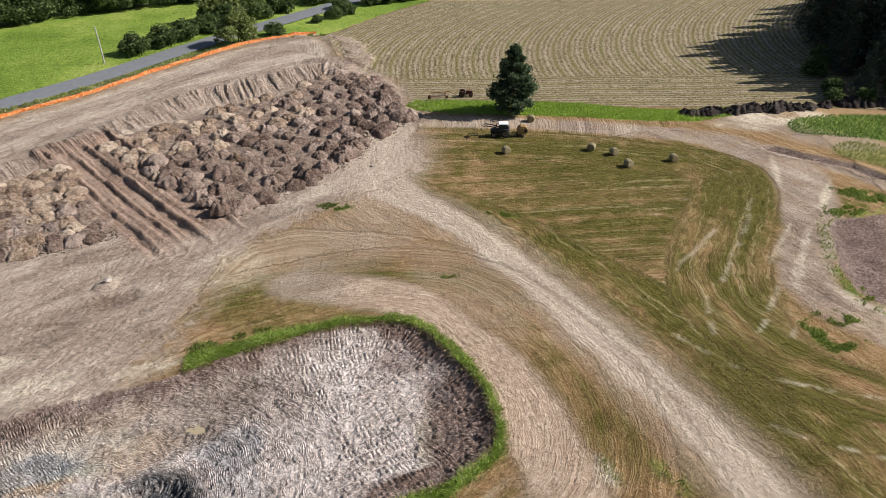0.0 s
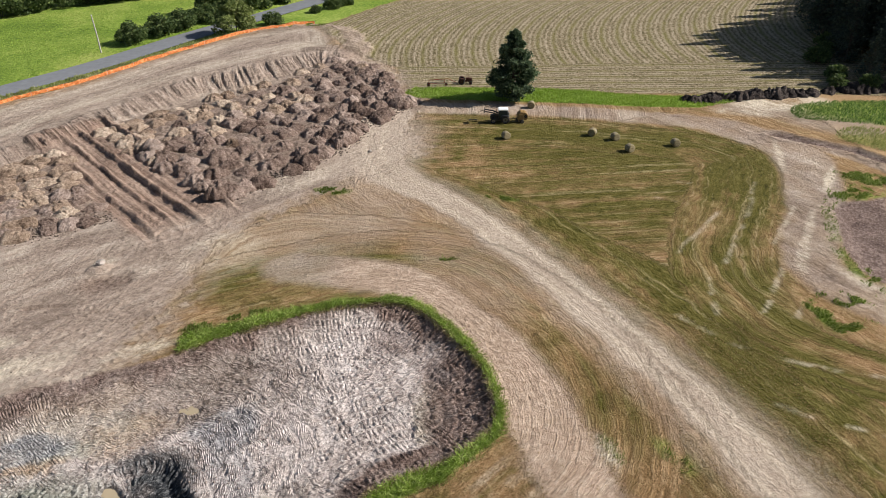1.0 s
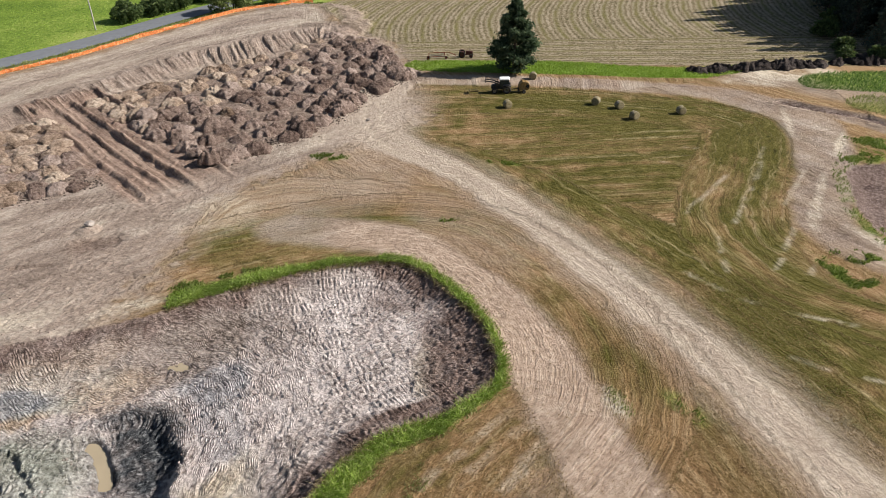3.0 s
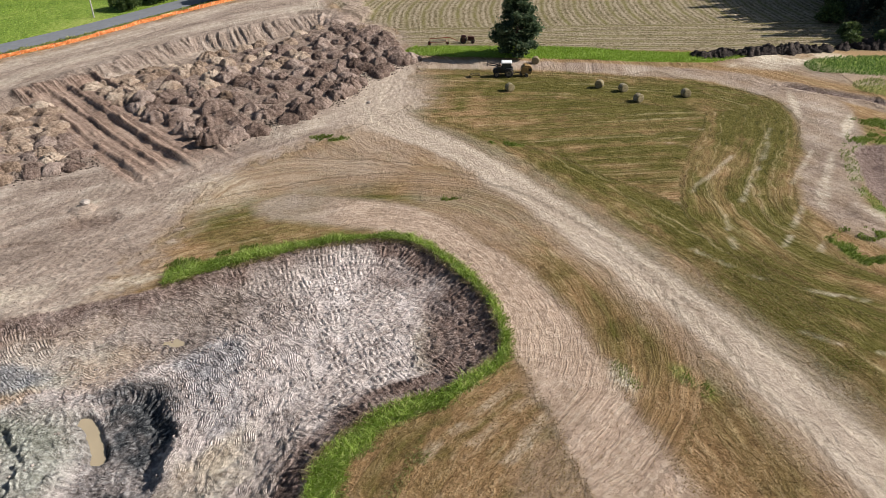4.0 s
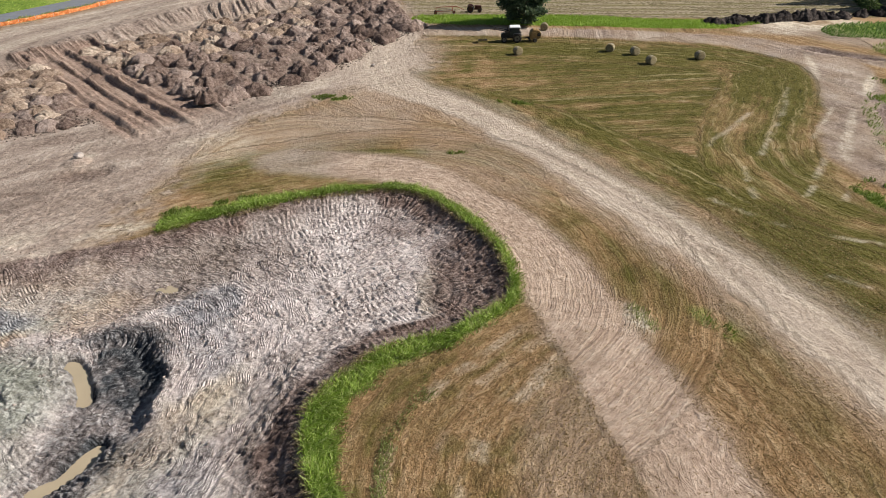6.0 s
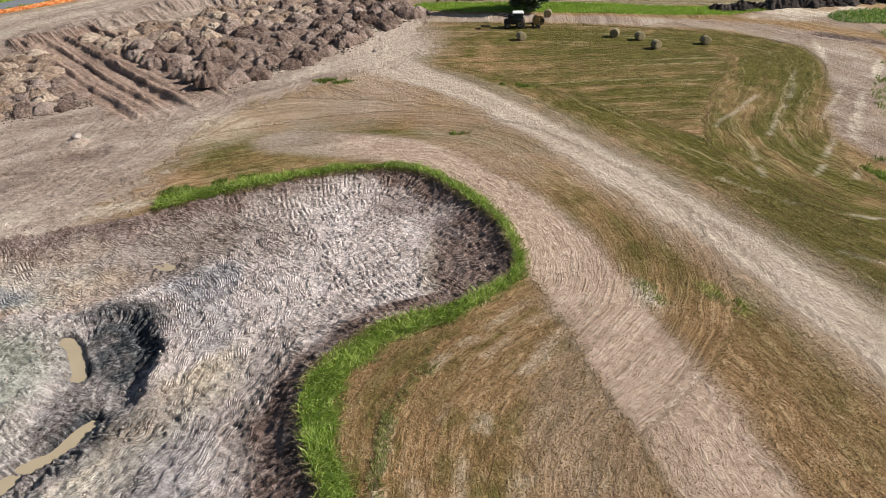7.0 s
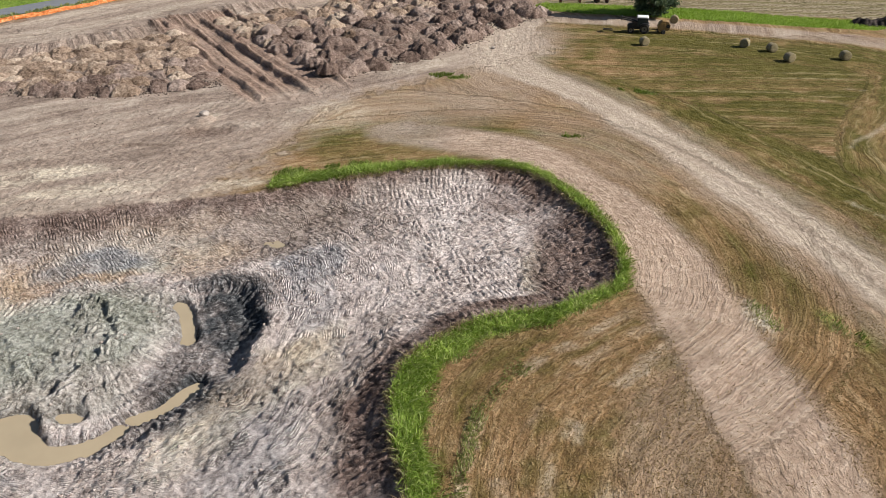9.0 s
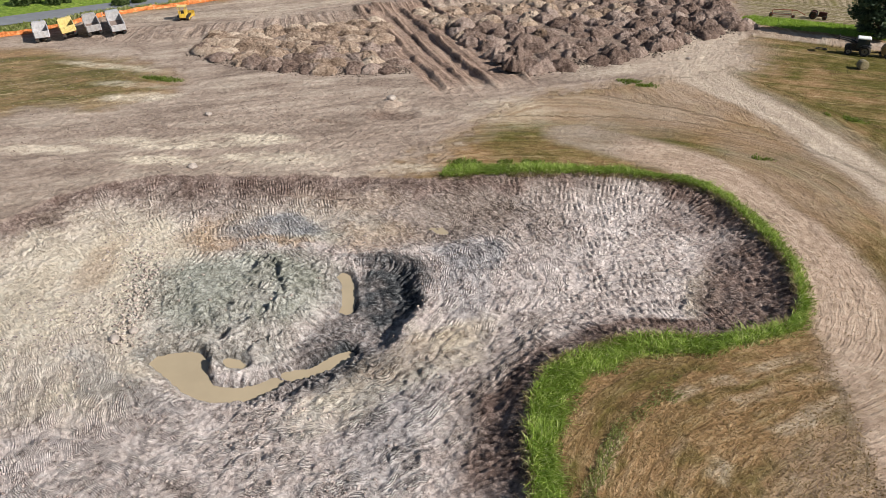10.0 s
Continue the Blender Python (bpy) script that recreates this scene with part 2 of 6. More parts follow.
def value_noise(x, y, size, seed=0, octaves=3, gain=0.5):
    """Smooth noise, about -1 to 1, with features of that size in metres."""
    total, amp, norm = 0.0, 1.0, 0.0
    for o in range(octaves):
        px, py = x / size * 2 ** o, y / size * 2 ** o
        ix, iy = np.floor(px), np.floor(py)
        fx, fy = px - ix, py - iy
        fx, fy = fx * fx * (3 - 2 * fx), fy * fy * (3 - 2 * fy)
        a, b = lattice(ix, iy, seed + o), lattice(ix + 1, iy, seed + o)
        c, d = lattice(ix, iy + 1, seed + o), lattice(ix + 1, iy + 1, seed + o)
        total = total + amp * ((a + (b - a) * fx) * (1 - fy) + (c + (d - c) * fx) * fy)
        norm, amp = norm + amp, amp * gain
    return total / norm * 2 - 1


def smooth(e0, e1, v):
    t = np.clip((v - e0) / (e1 - e0), 0, 1)
    return t * t * (3 - 2 * t)


def curve(points, closed=False, steps=4):
    """A smooth line through the points."""
    p = np.array(points, float)
    n = len(p)
    out = []
    for i in range(n if closed else n - 1):
        a, b, c, d = (p[(i + k) % n] if closed else p[min(max(i + k, 0), n - 1)] for k in (-1, 0, 1, 2))
        for s in range(steps):
            t = s / steps
            out.append(0.5 * (2 * b + (c - a) * t + (2 * a - 5 * b + 4 * c - d) * t * t + (3 * b - a - 3 * c + d) * t ** 3))
    if not closed:
        out.append(p[-1])
    return np.array(out)


def nearest(x, y, line, closed=False, reach=25.0):
    """Distance to a line (negative inside a closed one), the length along it, and where it was worked out."""
    x, y = np.asarray(x, float), np.asarray(y, float)
    lo, hi = line.min(0) - reach, line.max(0) + reach
    near = (x > lo[0]) & (x < hi[0]) & (y > lo[1]) & (y < hi[1])
    px, py = x[near], y[near]
    best, along, inside = np.full(px.shape, 1e12), np.zeros(px.shape), np.zeros(px.shape, bool)
    run = 0.0
    pts = np.vstack([line, line[:1]]) if closed else line
    for a, b in zip(pts[:-1], pts[1:]):
        d = b - a
        size = math.hypot(*d) + 1e-9
        t = np.clip(((px - a[0]) * d[0] + (py - a[1]) * d[1]) / size ** 2, 0, 1)
        q = (px - a[0] - t * d[0]) ** 2 + (py - a[1] - t * d[1]) ** 2
        m = q < best
        best, along = np.where(m, q, best), np.where(m, run + t * size, along)
        if closed and a[1] != b[1]:
            inside ^= ((a[1] > py) != (b[1] > py)) & (px < d[0] * (py - a[1]) / (b[1] - a[1]) + a[0])
        run += size
    dist, arc = np.full(x.shape, float(reach)), np.zeros(x.shape)
    dist[near] = np.where(inside, -np.sqrt(best), np.sqrt(best)) if closed else np.sqrt(best)
    arc[near] = along
    return dist, arc


# outlines on the plan, in metres
PIT = curve([(-51.2, 28.1), (-50.8, 33.0), (-48.6, 36.9), (-45.3, 39.9), (-38.3, 42.9), (-31.4, 45.6), (-25.6, 48.0), (-19.6, 51.4), (-16, 53.0), (-10.8, 55.1),
             (-5.9, 56.0), (-2.4, 55.0), (0.7, 51.0), (3.2, 46.9), (4.4, 43.1), (4.2, 39.2), (2.5, 37.0), (-0.1, 35.2), (-4.5, 32.9), (-7, 30.0), (-7.8, 27.1),
             (-7.2, 25.0), (-6.6, 22.8), (-5.5, 20.3), (-4.5, 14), (-7, 3), (-20, -6), (-42, -4), (-54, 8), (-54, 20)], True, 3)
RIM_GRASS = [(-23.8, 49.0, 0.0), (-22.9, 49.6, 2.2), (-22, 50.2, 2.2), (-19, 51.8, 1.6), (-13, 54.3, 1.0), (-6, 56.0, 0.8), (-2.4, 55, 1.0), (0.7, 51, 1.0), (3.2, 46.9, 0.75), (4.4, 43.1, 0.65), (4.2, 39.2, 0.65),
             (2.5, 37, 0.75), (-0.1, 35.2, 1.0), (-4.5, 32.9, 1.5), (-7, 30, 2.0), (-7.8, 27.1, 1.9), (-7.2, 25, 1.7), (-6.6, 22.8, 1.4), (-5.5, 20.3, 1.3), (-4.5, 14, 1.3), (-7, 3, 0.0)]   # places on the rim and the width of uncut grass
BOWL = curve([(-40.6, 29.2), (-38.9, 32.6), (-32.6, 34.9), (-27.6, 35.8), (-24.7, 37.6), (-21.3, 37.7), (-18.6, 34.7), (-17.8, 30.4), (-18.6, 25.6), (-21.2, 22.0),
              (-23.9, 20.2), (-27.3, 19.6), (-32.2, 21.6), (-36.4, 25.5)], True, 3)
POOLS = [curve([(-31.7, 22.4), (-30.7, 23.2), (-29.3, 24.2), (-27.9, 24.0), (-27.3, 23.1), (-26.1, 22.4), (-24.9, 22.7), (-23.9, 23.4), (-23.2, 24.5), (-22.6, 24.3), (-23.0, 23.3), (-23.8, 22.3),
                (-25.0, 21.5), (-26.5, 21.3), (-28.4, 21.5), (-29.7, 22.0)], True, 3),
         curve([(-22.9, 25.2), (-21.6, 26.1), (-21.0, 27.6), (-20.3, 28.5), (-19.9, 28.3), (-20.2, 27.1), (-21.3, 25.6), (-22.2, 24.9)], True, 3),
         curve([(-25.3, 35.2), (-25.0, 35.7), (-23.8, 34.6), (-22.6, 32.8), (-22.4, 31.9), (-23.0, 31.8), (-23.2, 32.6), (-24.3, 34.3)], True, 3),
         curve([(-26.9, 24.5), (-26.2, 24.8), (-25.5, 24.6), (-25.7, 24.3), (-26.4, 24.2)], True, 3)]
MAIN_TRACK = curve([(-9, 107), (-9.8, 99), (-9.5, 91), (-6.0, 83.4), (-0.8, 78.2), (4.7, 71.0), (10.6, 61.0), (14.5, 53.6), (18.2, 46.6), (21.1, 40.3), (23.3, 34.8), (27, 24), (31, 10)])
RED_TRACK = curve([(-16, 63), (-9.7, 61.5), (-4.6, 59.9), (0.2, 55.0), (4.6, 48.8), (7.2, 43.2), (8.6, 38.2), (9.8, 33.5), (12, 25), (15, 12)])
RIM_TRACK = curve([(-14, 112), (-4.2, 109.6), (10.4, 107.4), (19.2, 105.8), (27.5, 103.5), (38.0, 99.6), (44.0, 94.6), (47.3, 88.3), (46.4, 81.3), (43.2, 73.0), (39.6, 66.6),
                   (37.6, 61.2), (38.2, 57.4), (40.4, 54.6), (44, 52.6), (52, 51)])
BRANCH = curve([(36, 101.5), (43, 97.5), (49.6, 91.8), (54.5, 87.6), (58.4, 81.6), (66, 72)])
DITCH = curve([(47.2, 94.4), (51, 91.6), (54.8, 88.6), (58.4, 84.0), (64, 77)])
RIGHT_FIELD = curve([(-4, 106), (10, 104), (22, 101.5), (34, 96.8), (41.5, 92), (43.6, 86), (42, 79), (38, 71), (35, 63), (33.4, 56), (34.5, 50), (40, 45), (44, 36), (34, 18), (24, 36),
                     (20.2, 46), (15, 56.5), (8, 69.5), (3, 77), (-3.5, 84.5), (-6, 95)], True, 3)
EAST_POND = curve([(46.0, 73.6), (50, 74.6), (58, 76), (66, 70), (66, 58), (56, 53), (47, 55), (43.4, 57.0), (42.4, 60.4), (42.8, 64.6), (44.6, 70.0)], True, 3)
SOIL = curve([(-26.5, 55), (-27.2, 61.6), (-25.5, 68.2), (-20.5, 75), (-15, 81), (-9, 86), (-3, 93), (-5, 104), (-3.5, 113), (-10, 131), (-22, 143), (-28.4, 158), (-45, 148.5),
              (-57, 133), (-66, 120.5), (-76, 111), (-86, 93), (-95, 78), (-103, 65), (-112, 50), (-104, 20), (-80, -6), (-54, 6), (-40, 20), (-30, 40)], True, 2)
WEST_GRASS = curve([(-104, 58), (-97, 63), (-86, 64), (-76, 65.5), (-66, 62), (-62.5, 57), (-65, 51), (-73, 44), (-86, 34), (-100, 40)], True, 3)
STRIP = curve([(-5, 114.2), (10.6, 110.9), (19.6, 109.6), (28.2, 107.6), (36.8, 106.2), (42, 106.6), (50, 110.5), (46, 112), (38.1, 111.3), (29.3, 113.0), (20.5, 116.0), (8.1, 117.7), (-4.6, 119)], True, 3)
EAST_GREEN = curve([(54, 105.4), (61.8, 107.2), (70, 106.4), (84, 103), (82, 94), (70, 91), (63.8, 96.4), (58, 98.6), (52.6, 100.6)], True, 3)
EAST_BANK = curve([(55, 93.5), (59.5, 87.6), (64, 84), (84, 80), (84, 96), (66, 93.5), (60, 97)], True, 3)
FAR_FIELD = curve([(-28.6, 160.4), (-23, 168), (-12.4, 184.5), (-2.6, 195.7), (8, 216), (130, 216), (130, 108), (60, 111), (46, 112), (29, 113.4), (8, 118), (-6, 119), (-9, 131), (-20, 141.5)], True, 2)
ROAD = curve([(-118, 60), (-104, 84), (-92, 105), (-79.8, 121.8), (-67.8, 137), (-54.2, 158.2), (-40.8, 175.8), (-25.4, 196.6), (-8, 222), (20, 262)])
FENCE = curve([(-108, 58), (-101.6, 67.4), (-95.8, 75.8), (-91.6, 85.6), (-86.0, 95.0), (-80.6, 103.0), (-74.6, 113.6), (-64.9, 123.6), (-55.9, 136.2), (-43.1, 152.1), (-29.2, 164.6)], steps=6)
TERRACE = curve([(-90, 76), (-74, 86), (-66.5, 95), (-61, 104), (-55.6, 112.4), (-46.2, 124.2), (-36.0, 131.0), (-26.0, 138.6), (-21.6, 139.6), (-22.0, 144.5), (-27, 156), (-43, 151), (-56, 135), (-65, 122), (-75, 112), (-86, 94), (-95, 80)], True, 3)
TYRE_MARKS = [[(-79.6, 70), (-70, 63.2), (-61.5, 57.1)], [(-73.6, 72.2), (-68, 66), (-62.6, 60)], [(-77.4, 64), (-67.8, 66.9)]]
STRAW_LINES = [[(39.1, 80.2), (35.5, 72.5), (29.4, 61.9)], [(31.9, 72.5), (25.1, 64)], [(34.6, 60.3), (30.1, 52.9)], [(37.2, 60.8), (32.7, 52.3)], [(28.1, 81.1), (33.4, 78.9)],
               [(25.7, 77), (30.1, 74.5)], [(26.8, 59), (25.4, 50.7)], [(35.5, 64.9), (44.2, 78.3)], [(24, 44), (28, 40), (34, 37.5)], [(22, 53), (28, 47), (38, 43.5)], [(3, 27.6), (4.2, 29.4), (5.6, 30.6)]]
HEAP_FRONT = curve([(-28.0, 79.6), (-21.6, 85.2), (-15.6, 93.0), (-12.4, 100.8), (-8.7, 107.2), (-5.4, 112.4)])
HEAP_BACK = curve([(-51.0, 100.6), (-47.5, 106.5), (-40.8, 112.8), (-30.8, 121.6), (-20.8, 134.0), (-11.5, 130.0)])
HEAP_AREA = np.vstack([HEAP_FRONT, HEAP_BACK[::-1]])
WEST_FRONT = curve([(-69.0, 71.0), (-62.0, 69.4), (-54.0, 69.4), (-48.0, 71.0), (-41.5, 74.8)])
WEST_BACK = curve([(-72.5, 77.5), (-68, 82.5), (-63.5, 86.5), (-59.5, 90.5), (-54.5, 93)])
WEST_AREA = np.vstack([WEST_FRONT, WEST_BACK[::-1]])
WATER_Z = -2.86


def rim_width(arc):
    """How wide the uncut grass stands at a length along the rim."""
    c = np.array(RIM_GRASS)
    _, spots = nearest(c[:, 0], c[:, 1], PIT, True, 30)
    o = np.argsort(spots)
    return np.interp(arc, spots[o], c[o, 2])


def plain(x, y):
    """The even fall of the land."""
    x, y = np.clip(x, -140.0, 110.0), np.clip(y, -10.0, 215.0)
    return SLOPE_X * x + SLOPE_Y * (y - 50)


def blobs(x, y, *rows):
    """Soft-edged ovals: x, y, half length, half width, turn in degrees, strength."""
    out = np.zeros_like(x)
    for cx, cy, a, b, turn, s in rows:
        c, d = math.cos(radians(turn)), math.sin(radians(turn))
        p, q = (x - cx) * c + (y - cy) * d, -(x - cx) * d + (y - cy) * c
        out = np.maximum(out, s * smooth(1.25, 0.55, np.sqrt((p / a) ** 2 + (q / b) ** 2)))
    return out


def bend_gap(x, y):
    """How far into the mown bulge a place lies from the grass of the rim, its corner rounded."""
    west = x + 5.7 - 0.08 * (25 - y)
    north = (x + 3.9) * 0.673 - (y - 30.4) * 0.74
    return -2.6 * np.log(np.exp(np.clip(-west / 2.6, -30, 30)) + np.exp(np.clip(-north / 2.6, -30, 30)))


def ramp_lane(x, y):
    """Across and along the pushed-out ramp between the heaps."""
    a = np.array((-58.5, 103.5))
    d = np.array((-31.0, 74.5)) - a
    size = math.hypot(*d)
    d = d / size
    px, py = x - a[0], y - a[1]
    return px * d[1] - py * d[0], px * d[0] + py * d[1], size


def land(x, y):
    """Height of the ground and the weights of its surfaces."""
    x, y = np.asarray(x, float), np.asarray(y, float)
    w = {}
    n1, n2 = value_noise(x, y, 2.2, 3), value_noise(x, y, 2.2, 9)
    b1 = value_noise(x, y, 9.0, 21)
    wx, wy = x + n1 * 0.55 + b1 * 0.4, y + n2 * 0.55
    z = plain(x, y) + b1 * 0.12 + n1 * 0.035

    # terrace with its bank
    t, edge_arc = nearest(x + 0.12 * n1, y + 0.12 * n2, TERRACE, True, 14)
    lift = 0.85 + 0.75 * smooth(-72, -30, x)
    bank = smooth(9.0, 0.3, t + 0.8 * n1)
    gully = value_noise(edge_arc + 0.1 * t, t * 0.045, 1.05, 31, 3, 0.6)
    on_bank = smooth(0, 0.12, bank) * smooth(1.0, 0.85, bank)
    z = z + bank * lift + (-np.abs(gully) ** 0.7 * 0.8 + 0.2) * on_bank + 0.16 * value_noise(edge_arc * 0.12, t, 1.4, 33, 3) * smooth(0.95, 1.0, bank)
    # ramp with ruts
    lumpy = value_noise(x, y, 0.7, 43, 2)
    across, along, size = ramp_lane(x, y)
    on = smooth(6.8, 5.6, abs(across)) * smooth(-1, 2, along) * smooth(size + 6, size - 2, along)
    rut = value_noise(across + 0.22 * n1, along * 0.045, 1.5, 41, 3, 0.6)
    ridge = 1.25 * sum(k * np.exp(-((across + 0.22 * n1 - c) / 0.3) ** 2) for c, k in ((-5.6, 0.85), (-1.0, 0.6), (1.6, 0.5), (4.2, 0.45)))
    z = z + on * (rut * 0.5 + 0.1 * lumpy + ridge * (0.8 + 0.4 * n2)) + on * 0.35 * smooth(size, 0, along)

    w["scour_u"] = np.where(on > 0.3, across * 1.1 + 0.2 * n1, edge_arc + 0.25 * t)
    w["scour_v"] = np.where(on > 0.3, along * 0.05 + 9, t * 0.07)
    w["scoured"] = on_bank * smooth(0.05, 0.3, bank) * 0.9
    w["rutted"] = on * (0.85 + 0.15 * n2)

    # excavation
    p, arc = nearest(x + n1 * 0.25, y + n2 * 0.25, PIT, True, 30)
    inside = smooth(0.15, -0.25, p)
    east = smooth(-20, -2, x)
    depth = (0.45 + 0.6 * smooth(0, -4.5, p)) * smooth(0.4, -2.0, p)
    depth = depth + 0.7 * smooth(-10, -26, x) * smooth(-1, -8, p) + 0.25 * (1 - east) * smooth(0, -5, p)
    depth = depth - 0.35 * blobs(x, y, (-6, 33, 6, 5, 30, 1))
    o, bowl_arc = nearest(x + n1 * 0.45, y + n2 * 0.45, BOWL, True, 30)
    q = np.minimum.reduce([nearest(x + n1 * 0.16, y + n2 * 0.16, line, True, 12)[0] for line in POOLS])
    rough = value_noise(x, y, 1.3, 51, 4, 0.62)
    lumps = value_noise(x, y, 0.5, 61, 2)
    specks = value_noise(x, y, 0.27, 66, 1)
    near_bowl = (o < 13) & (x < -9.5)
    band = np.where(near_bowl, o, p)
    rib_arc = np.where(near_bowl, bowl_arc * (1 + np.maximum(o, 0) / 11.0), arc)
    lane = (band + 1.0 * value_noise(x, y, 5.0, 91, 2)) / 1.15
    slip = np.modf(np.abs(np.sin(np.floor(lane) * 12.9898) * 437.5))[0]
    where = smooth(-0.6, 0.0, value_noise(x, y, 3.2, 97, 3) + 0.15) * smooth(-0.15, -0.8, p)
    calm = 1 - 0.75 * blobs(x, y, (-41, 28, 6, 9, 20, 1.0), (-33, 31, 3.5, 2.5, 10, 0.7), (-36, 22, 5, 3, 0, 0.7))
    texture = rough * 0.10 + lumps * 0.05 + specks * 0.10
    outer = plain(x, y) - depth + 0.4 * np.exp(-((o - 0.6) / 0.8) ** 2) * smooth(-26, -22, x) * smooth(27, 31, y)
    wall = smooth(0.3, np.where(x < -31, -6.0, np.where(y > 29, -0.9, -1.8)), o + 0.35 * lumps)
    step = value_noise(o * 0.8 + 0.6 * n1, bowl_arc * 0.06, 1.3, 71, 2)
    floor = WATER_Z + 0.3 + 0.42 * blobs(x, y, (-31, 29.8, 6.5, 4.0, 12, 1.0), (-35, 27, 4, 4, 0, 0.8)) + 0.34 * step + 0.14 * rough
    away, bearing = np.hypot(x + 31.6 + 0.5 * n1, y - 29.3 + 0.5 * n2), np.degrees(np.arctan2(y - 29.3, x + 31.6))
    cut = smooth(95, 70, bearing) * smooth(-80, -50, bearing)
    for size_of, rise in ((4.8, 0.42), (6.9, 0.22), (2.6, 0.16), (5.9, 0.2), (3.7, 0.14)):
        floor = floor + cut * rise * smooth(size_of - 0.3, size_of + 0.25, away + 0.35 * lumps + 0.4 * rough) * smooth(size_of + 3.0, size_of + 0.4, away)
    floor = np.maximum(floor, WATER_Z + 0.34 + 0.12 * rough)
    low = smooth(0.55, -0.15, q)
    floor = floor + (WATER_Z - 0.2 - floor) * low
    rib = rib_arc / 0.43 + slip * 3 + 0.3 * value_noise(x, y, 0.8, 67, 3, 0.7) + 0.8 * value_noise(x, y, 4.0, 68)
    swell = np.abs(np.sin(math.pi * rib)) ** 0.8
    cleats = (swell - 0.5) * smooth(0.1, 0.45, np.abs(np.sin(math.pi * lane))) * smooth(-0.35, 0.15, value_noise(x, y, 1.1, 69, 3, 0.65)) * where * calm
    pit_z = outer + (floor - outer) * wall + (texture + 0.2 * cleats) * (1 - 0.8 * low)
    pit_z = pit_z - blobs(x, y, (-21.1, 43.4, 0.8, 0.45, 0, 0.14))
    lip = 0.2 * smooth(1.4, 0.1, p) * smooth(-0.7, 0.1, p)
    z = np.where(p < 0.5, z * (1 - inside) + pit_z * inside, z) + lip * (0.6 + 0.4 * n1)
    wet_rim = smooth(0.9, 0.0, q)

    w["pit"] = inside
    w["rib"] = rib
    w["lane"] = lane
    w["ribbed"] = where * calm * smooth(0.05, 0.45, np.abs(np.sin(math.pi * lane))) * smooth(-0.5, 0.1, value_noise(x, y, 1.1, 69, 3, 0.65)) * inside
    edge = -p
    arm = np.maximum(east, smooth(44, 40, x + y))
    bx = x + 2.2 * value_noise(x, y, 4.5, 23, 4, 0.6)
    by = y + 2.2 * value_noise(x, y, 4.5, 29, 4, 0.6)
    w["mud"] = np.clip(smooth(np.where(y > 44, 2.6, 3.6), 0.8, edge + n1 * 1.2 + b1 * 0.8) * (0.08 + 0.8 * arm) + blobs(bx, by, (1.6, 43, 3.6, 7.5, 12, 0.85), (-2, 36, 6, 2.2, 32, 0.9), (-8.4, 25, 1.3, 7, 5, 0.6),
                       (-3.0, 52, 5, 2.6, -35, 0.6)), 0, 1)
    w["earth"] = np.clip(smooth(7.5, 2.0, edge + n1 * 1.6 + b1 * 1.2) * smooth(-4, -18, x) * smooth(18, 26, y) * np.where(x < -44, 0.45, 0.85) + blobs(bx, by, (-20, 45.0, 6, 3, 22, 0.8), (-15, 46, 5, 2.5, 20, 0.5), (-10, 28, 2, 7, 5, 0.3)), 0, 1)
    w["mud"] = np.clip(w["mud"] * (1 + 0.35 * rough), 0, 1)
    w["cream"] = np.clip(blobs(bx, by, (-42, 28, 9, 11, 30, 1.0), (-36, 20, 9, 6, 10, 0.8), (-16.0, 27.5, 2.6, 7.5, -25, 0.85), (-31, 40.5, 8, 3.0, 22, 0.5), (-0.5, 41.5, 1.6, 4, 10, 0.6)) * (1 + 0.5 * n1), 0, 1)
    w["rust"] = np.clip(blobs(bx, by, (-36.8, 36.4, 3.4, 2.4, 20, 0.75), (-42.2, 29.5, 1.6, 4, 10, 0.4), (-32.0, 36.9, 2.6, 1.0, 18, 0.7), (-25.8, 40.5, 4.5, 2.4, 25, 0.4), (-30, 44, 5, 1.5, 22, 0.25), (-16, 29, 1.8, 5, -25, 0.3)) * (1 + 0.5 * n2), 0, 1)
    w["grey"] = np.clip(blobs(bx, by, (-30.5, 30.3, 7.6, 5.6, 15, 0.95), (-28, 26, 6, 3, 15, 0.5), (-30.0, 38.6, 3.2, 1.3, 20, 0.5)) * (1 + 0.4 * n1), 0, 1)
    w["blue"] = np.clip(blobs(bx, by, (-33.6, 38.4, 4.2, 1.6, 20, 0.65), (-17.5, 40.8, 3.2, 3.0, 30, 0.6), (-16.2, 36.5, 2.4, 3.6, 10, 0.45), (-14.5, 24, 2.5, 7, 25, 0.35), (-31, 19.5, 6, 1.4, -5, 0.4), (1.0, 44.6, 1.0, 4.0, 14, 0.6)) * (1 + 0.5 * n1), 0, 1)
    # damp clay near the pools, plus shade painted dark on the bowl's east wall
    w["wet_shade"] = np.clip(blobs(bx, by, (-20.6, 34.2, 2.4, 4.2, 18, 1.0), (-20.4, 29.0, 2.2, 3.6, -12, 0.6), (-19.8, 25.8, 1.6, 4.6, -38, 0.55), (-23.0, 37.0, 3.0, 1.2, 0, 0.8), (1.4, 43, 0.8, 3.5, 10, 0.4)) * (1 + 0.5 * rough)
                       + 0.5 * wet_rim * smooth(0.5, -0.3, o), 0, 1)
    # tracks
    m, march = nearest(wx, wy, MAIN_TRACK)
    r, rarch = nearest(wx, wy, RED_TRACK)
    k, karch = nearest(wx, wy, RIM_TRACK)
    c, _ = nearest(wx, wy, BRANCH)
    w["red"] = np.clip(smooth(3.4, 1.9, r) * smooth(-14, -8, x) * (0.75 + 0.35 * n1), 0, 0.9)
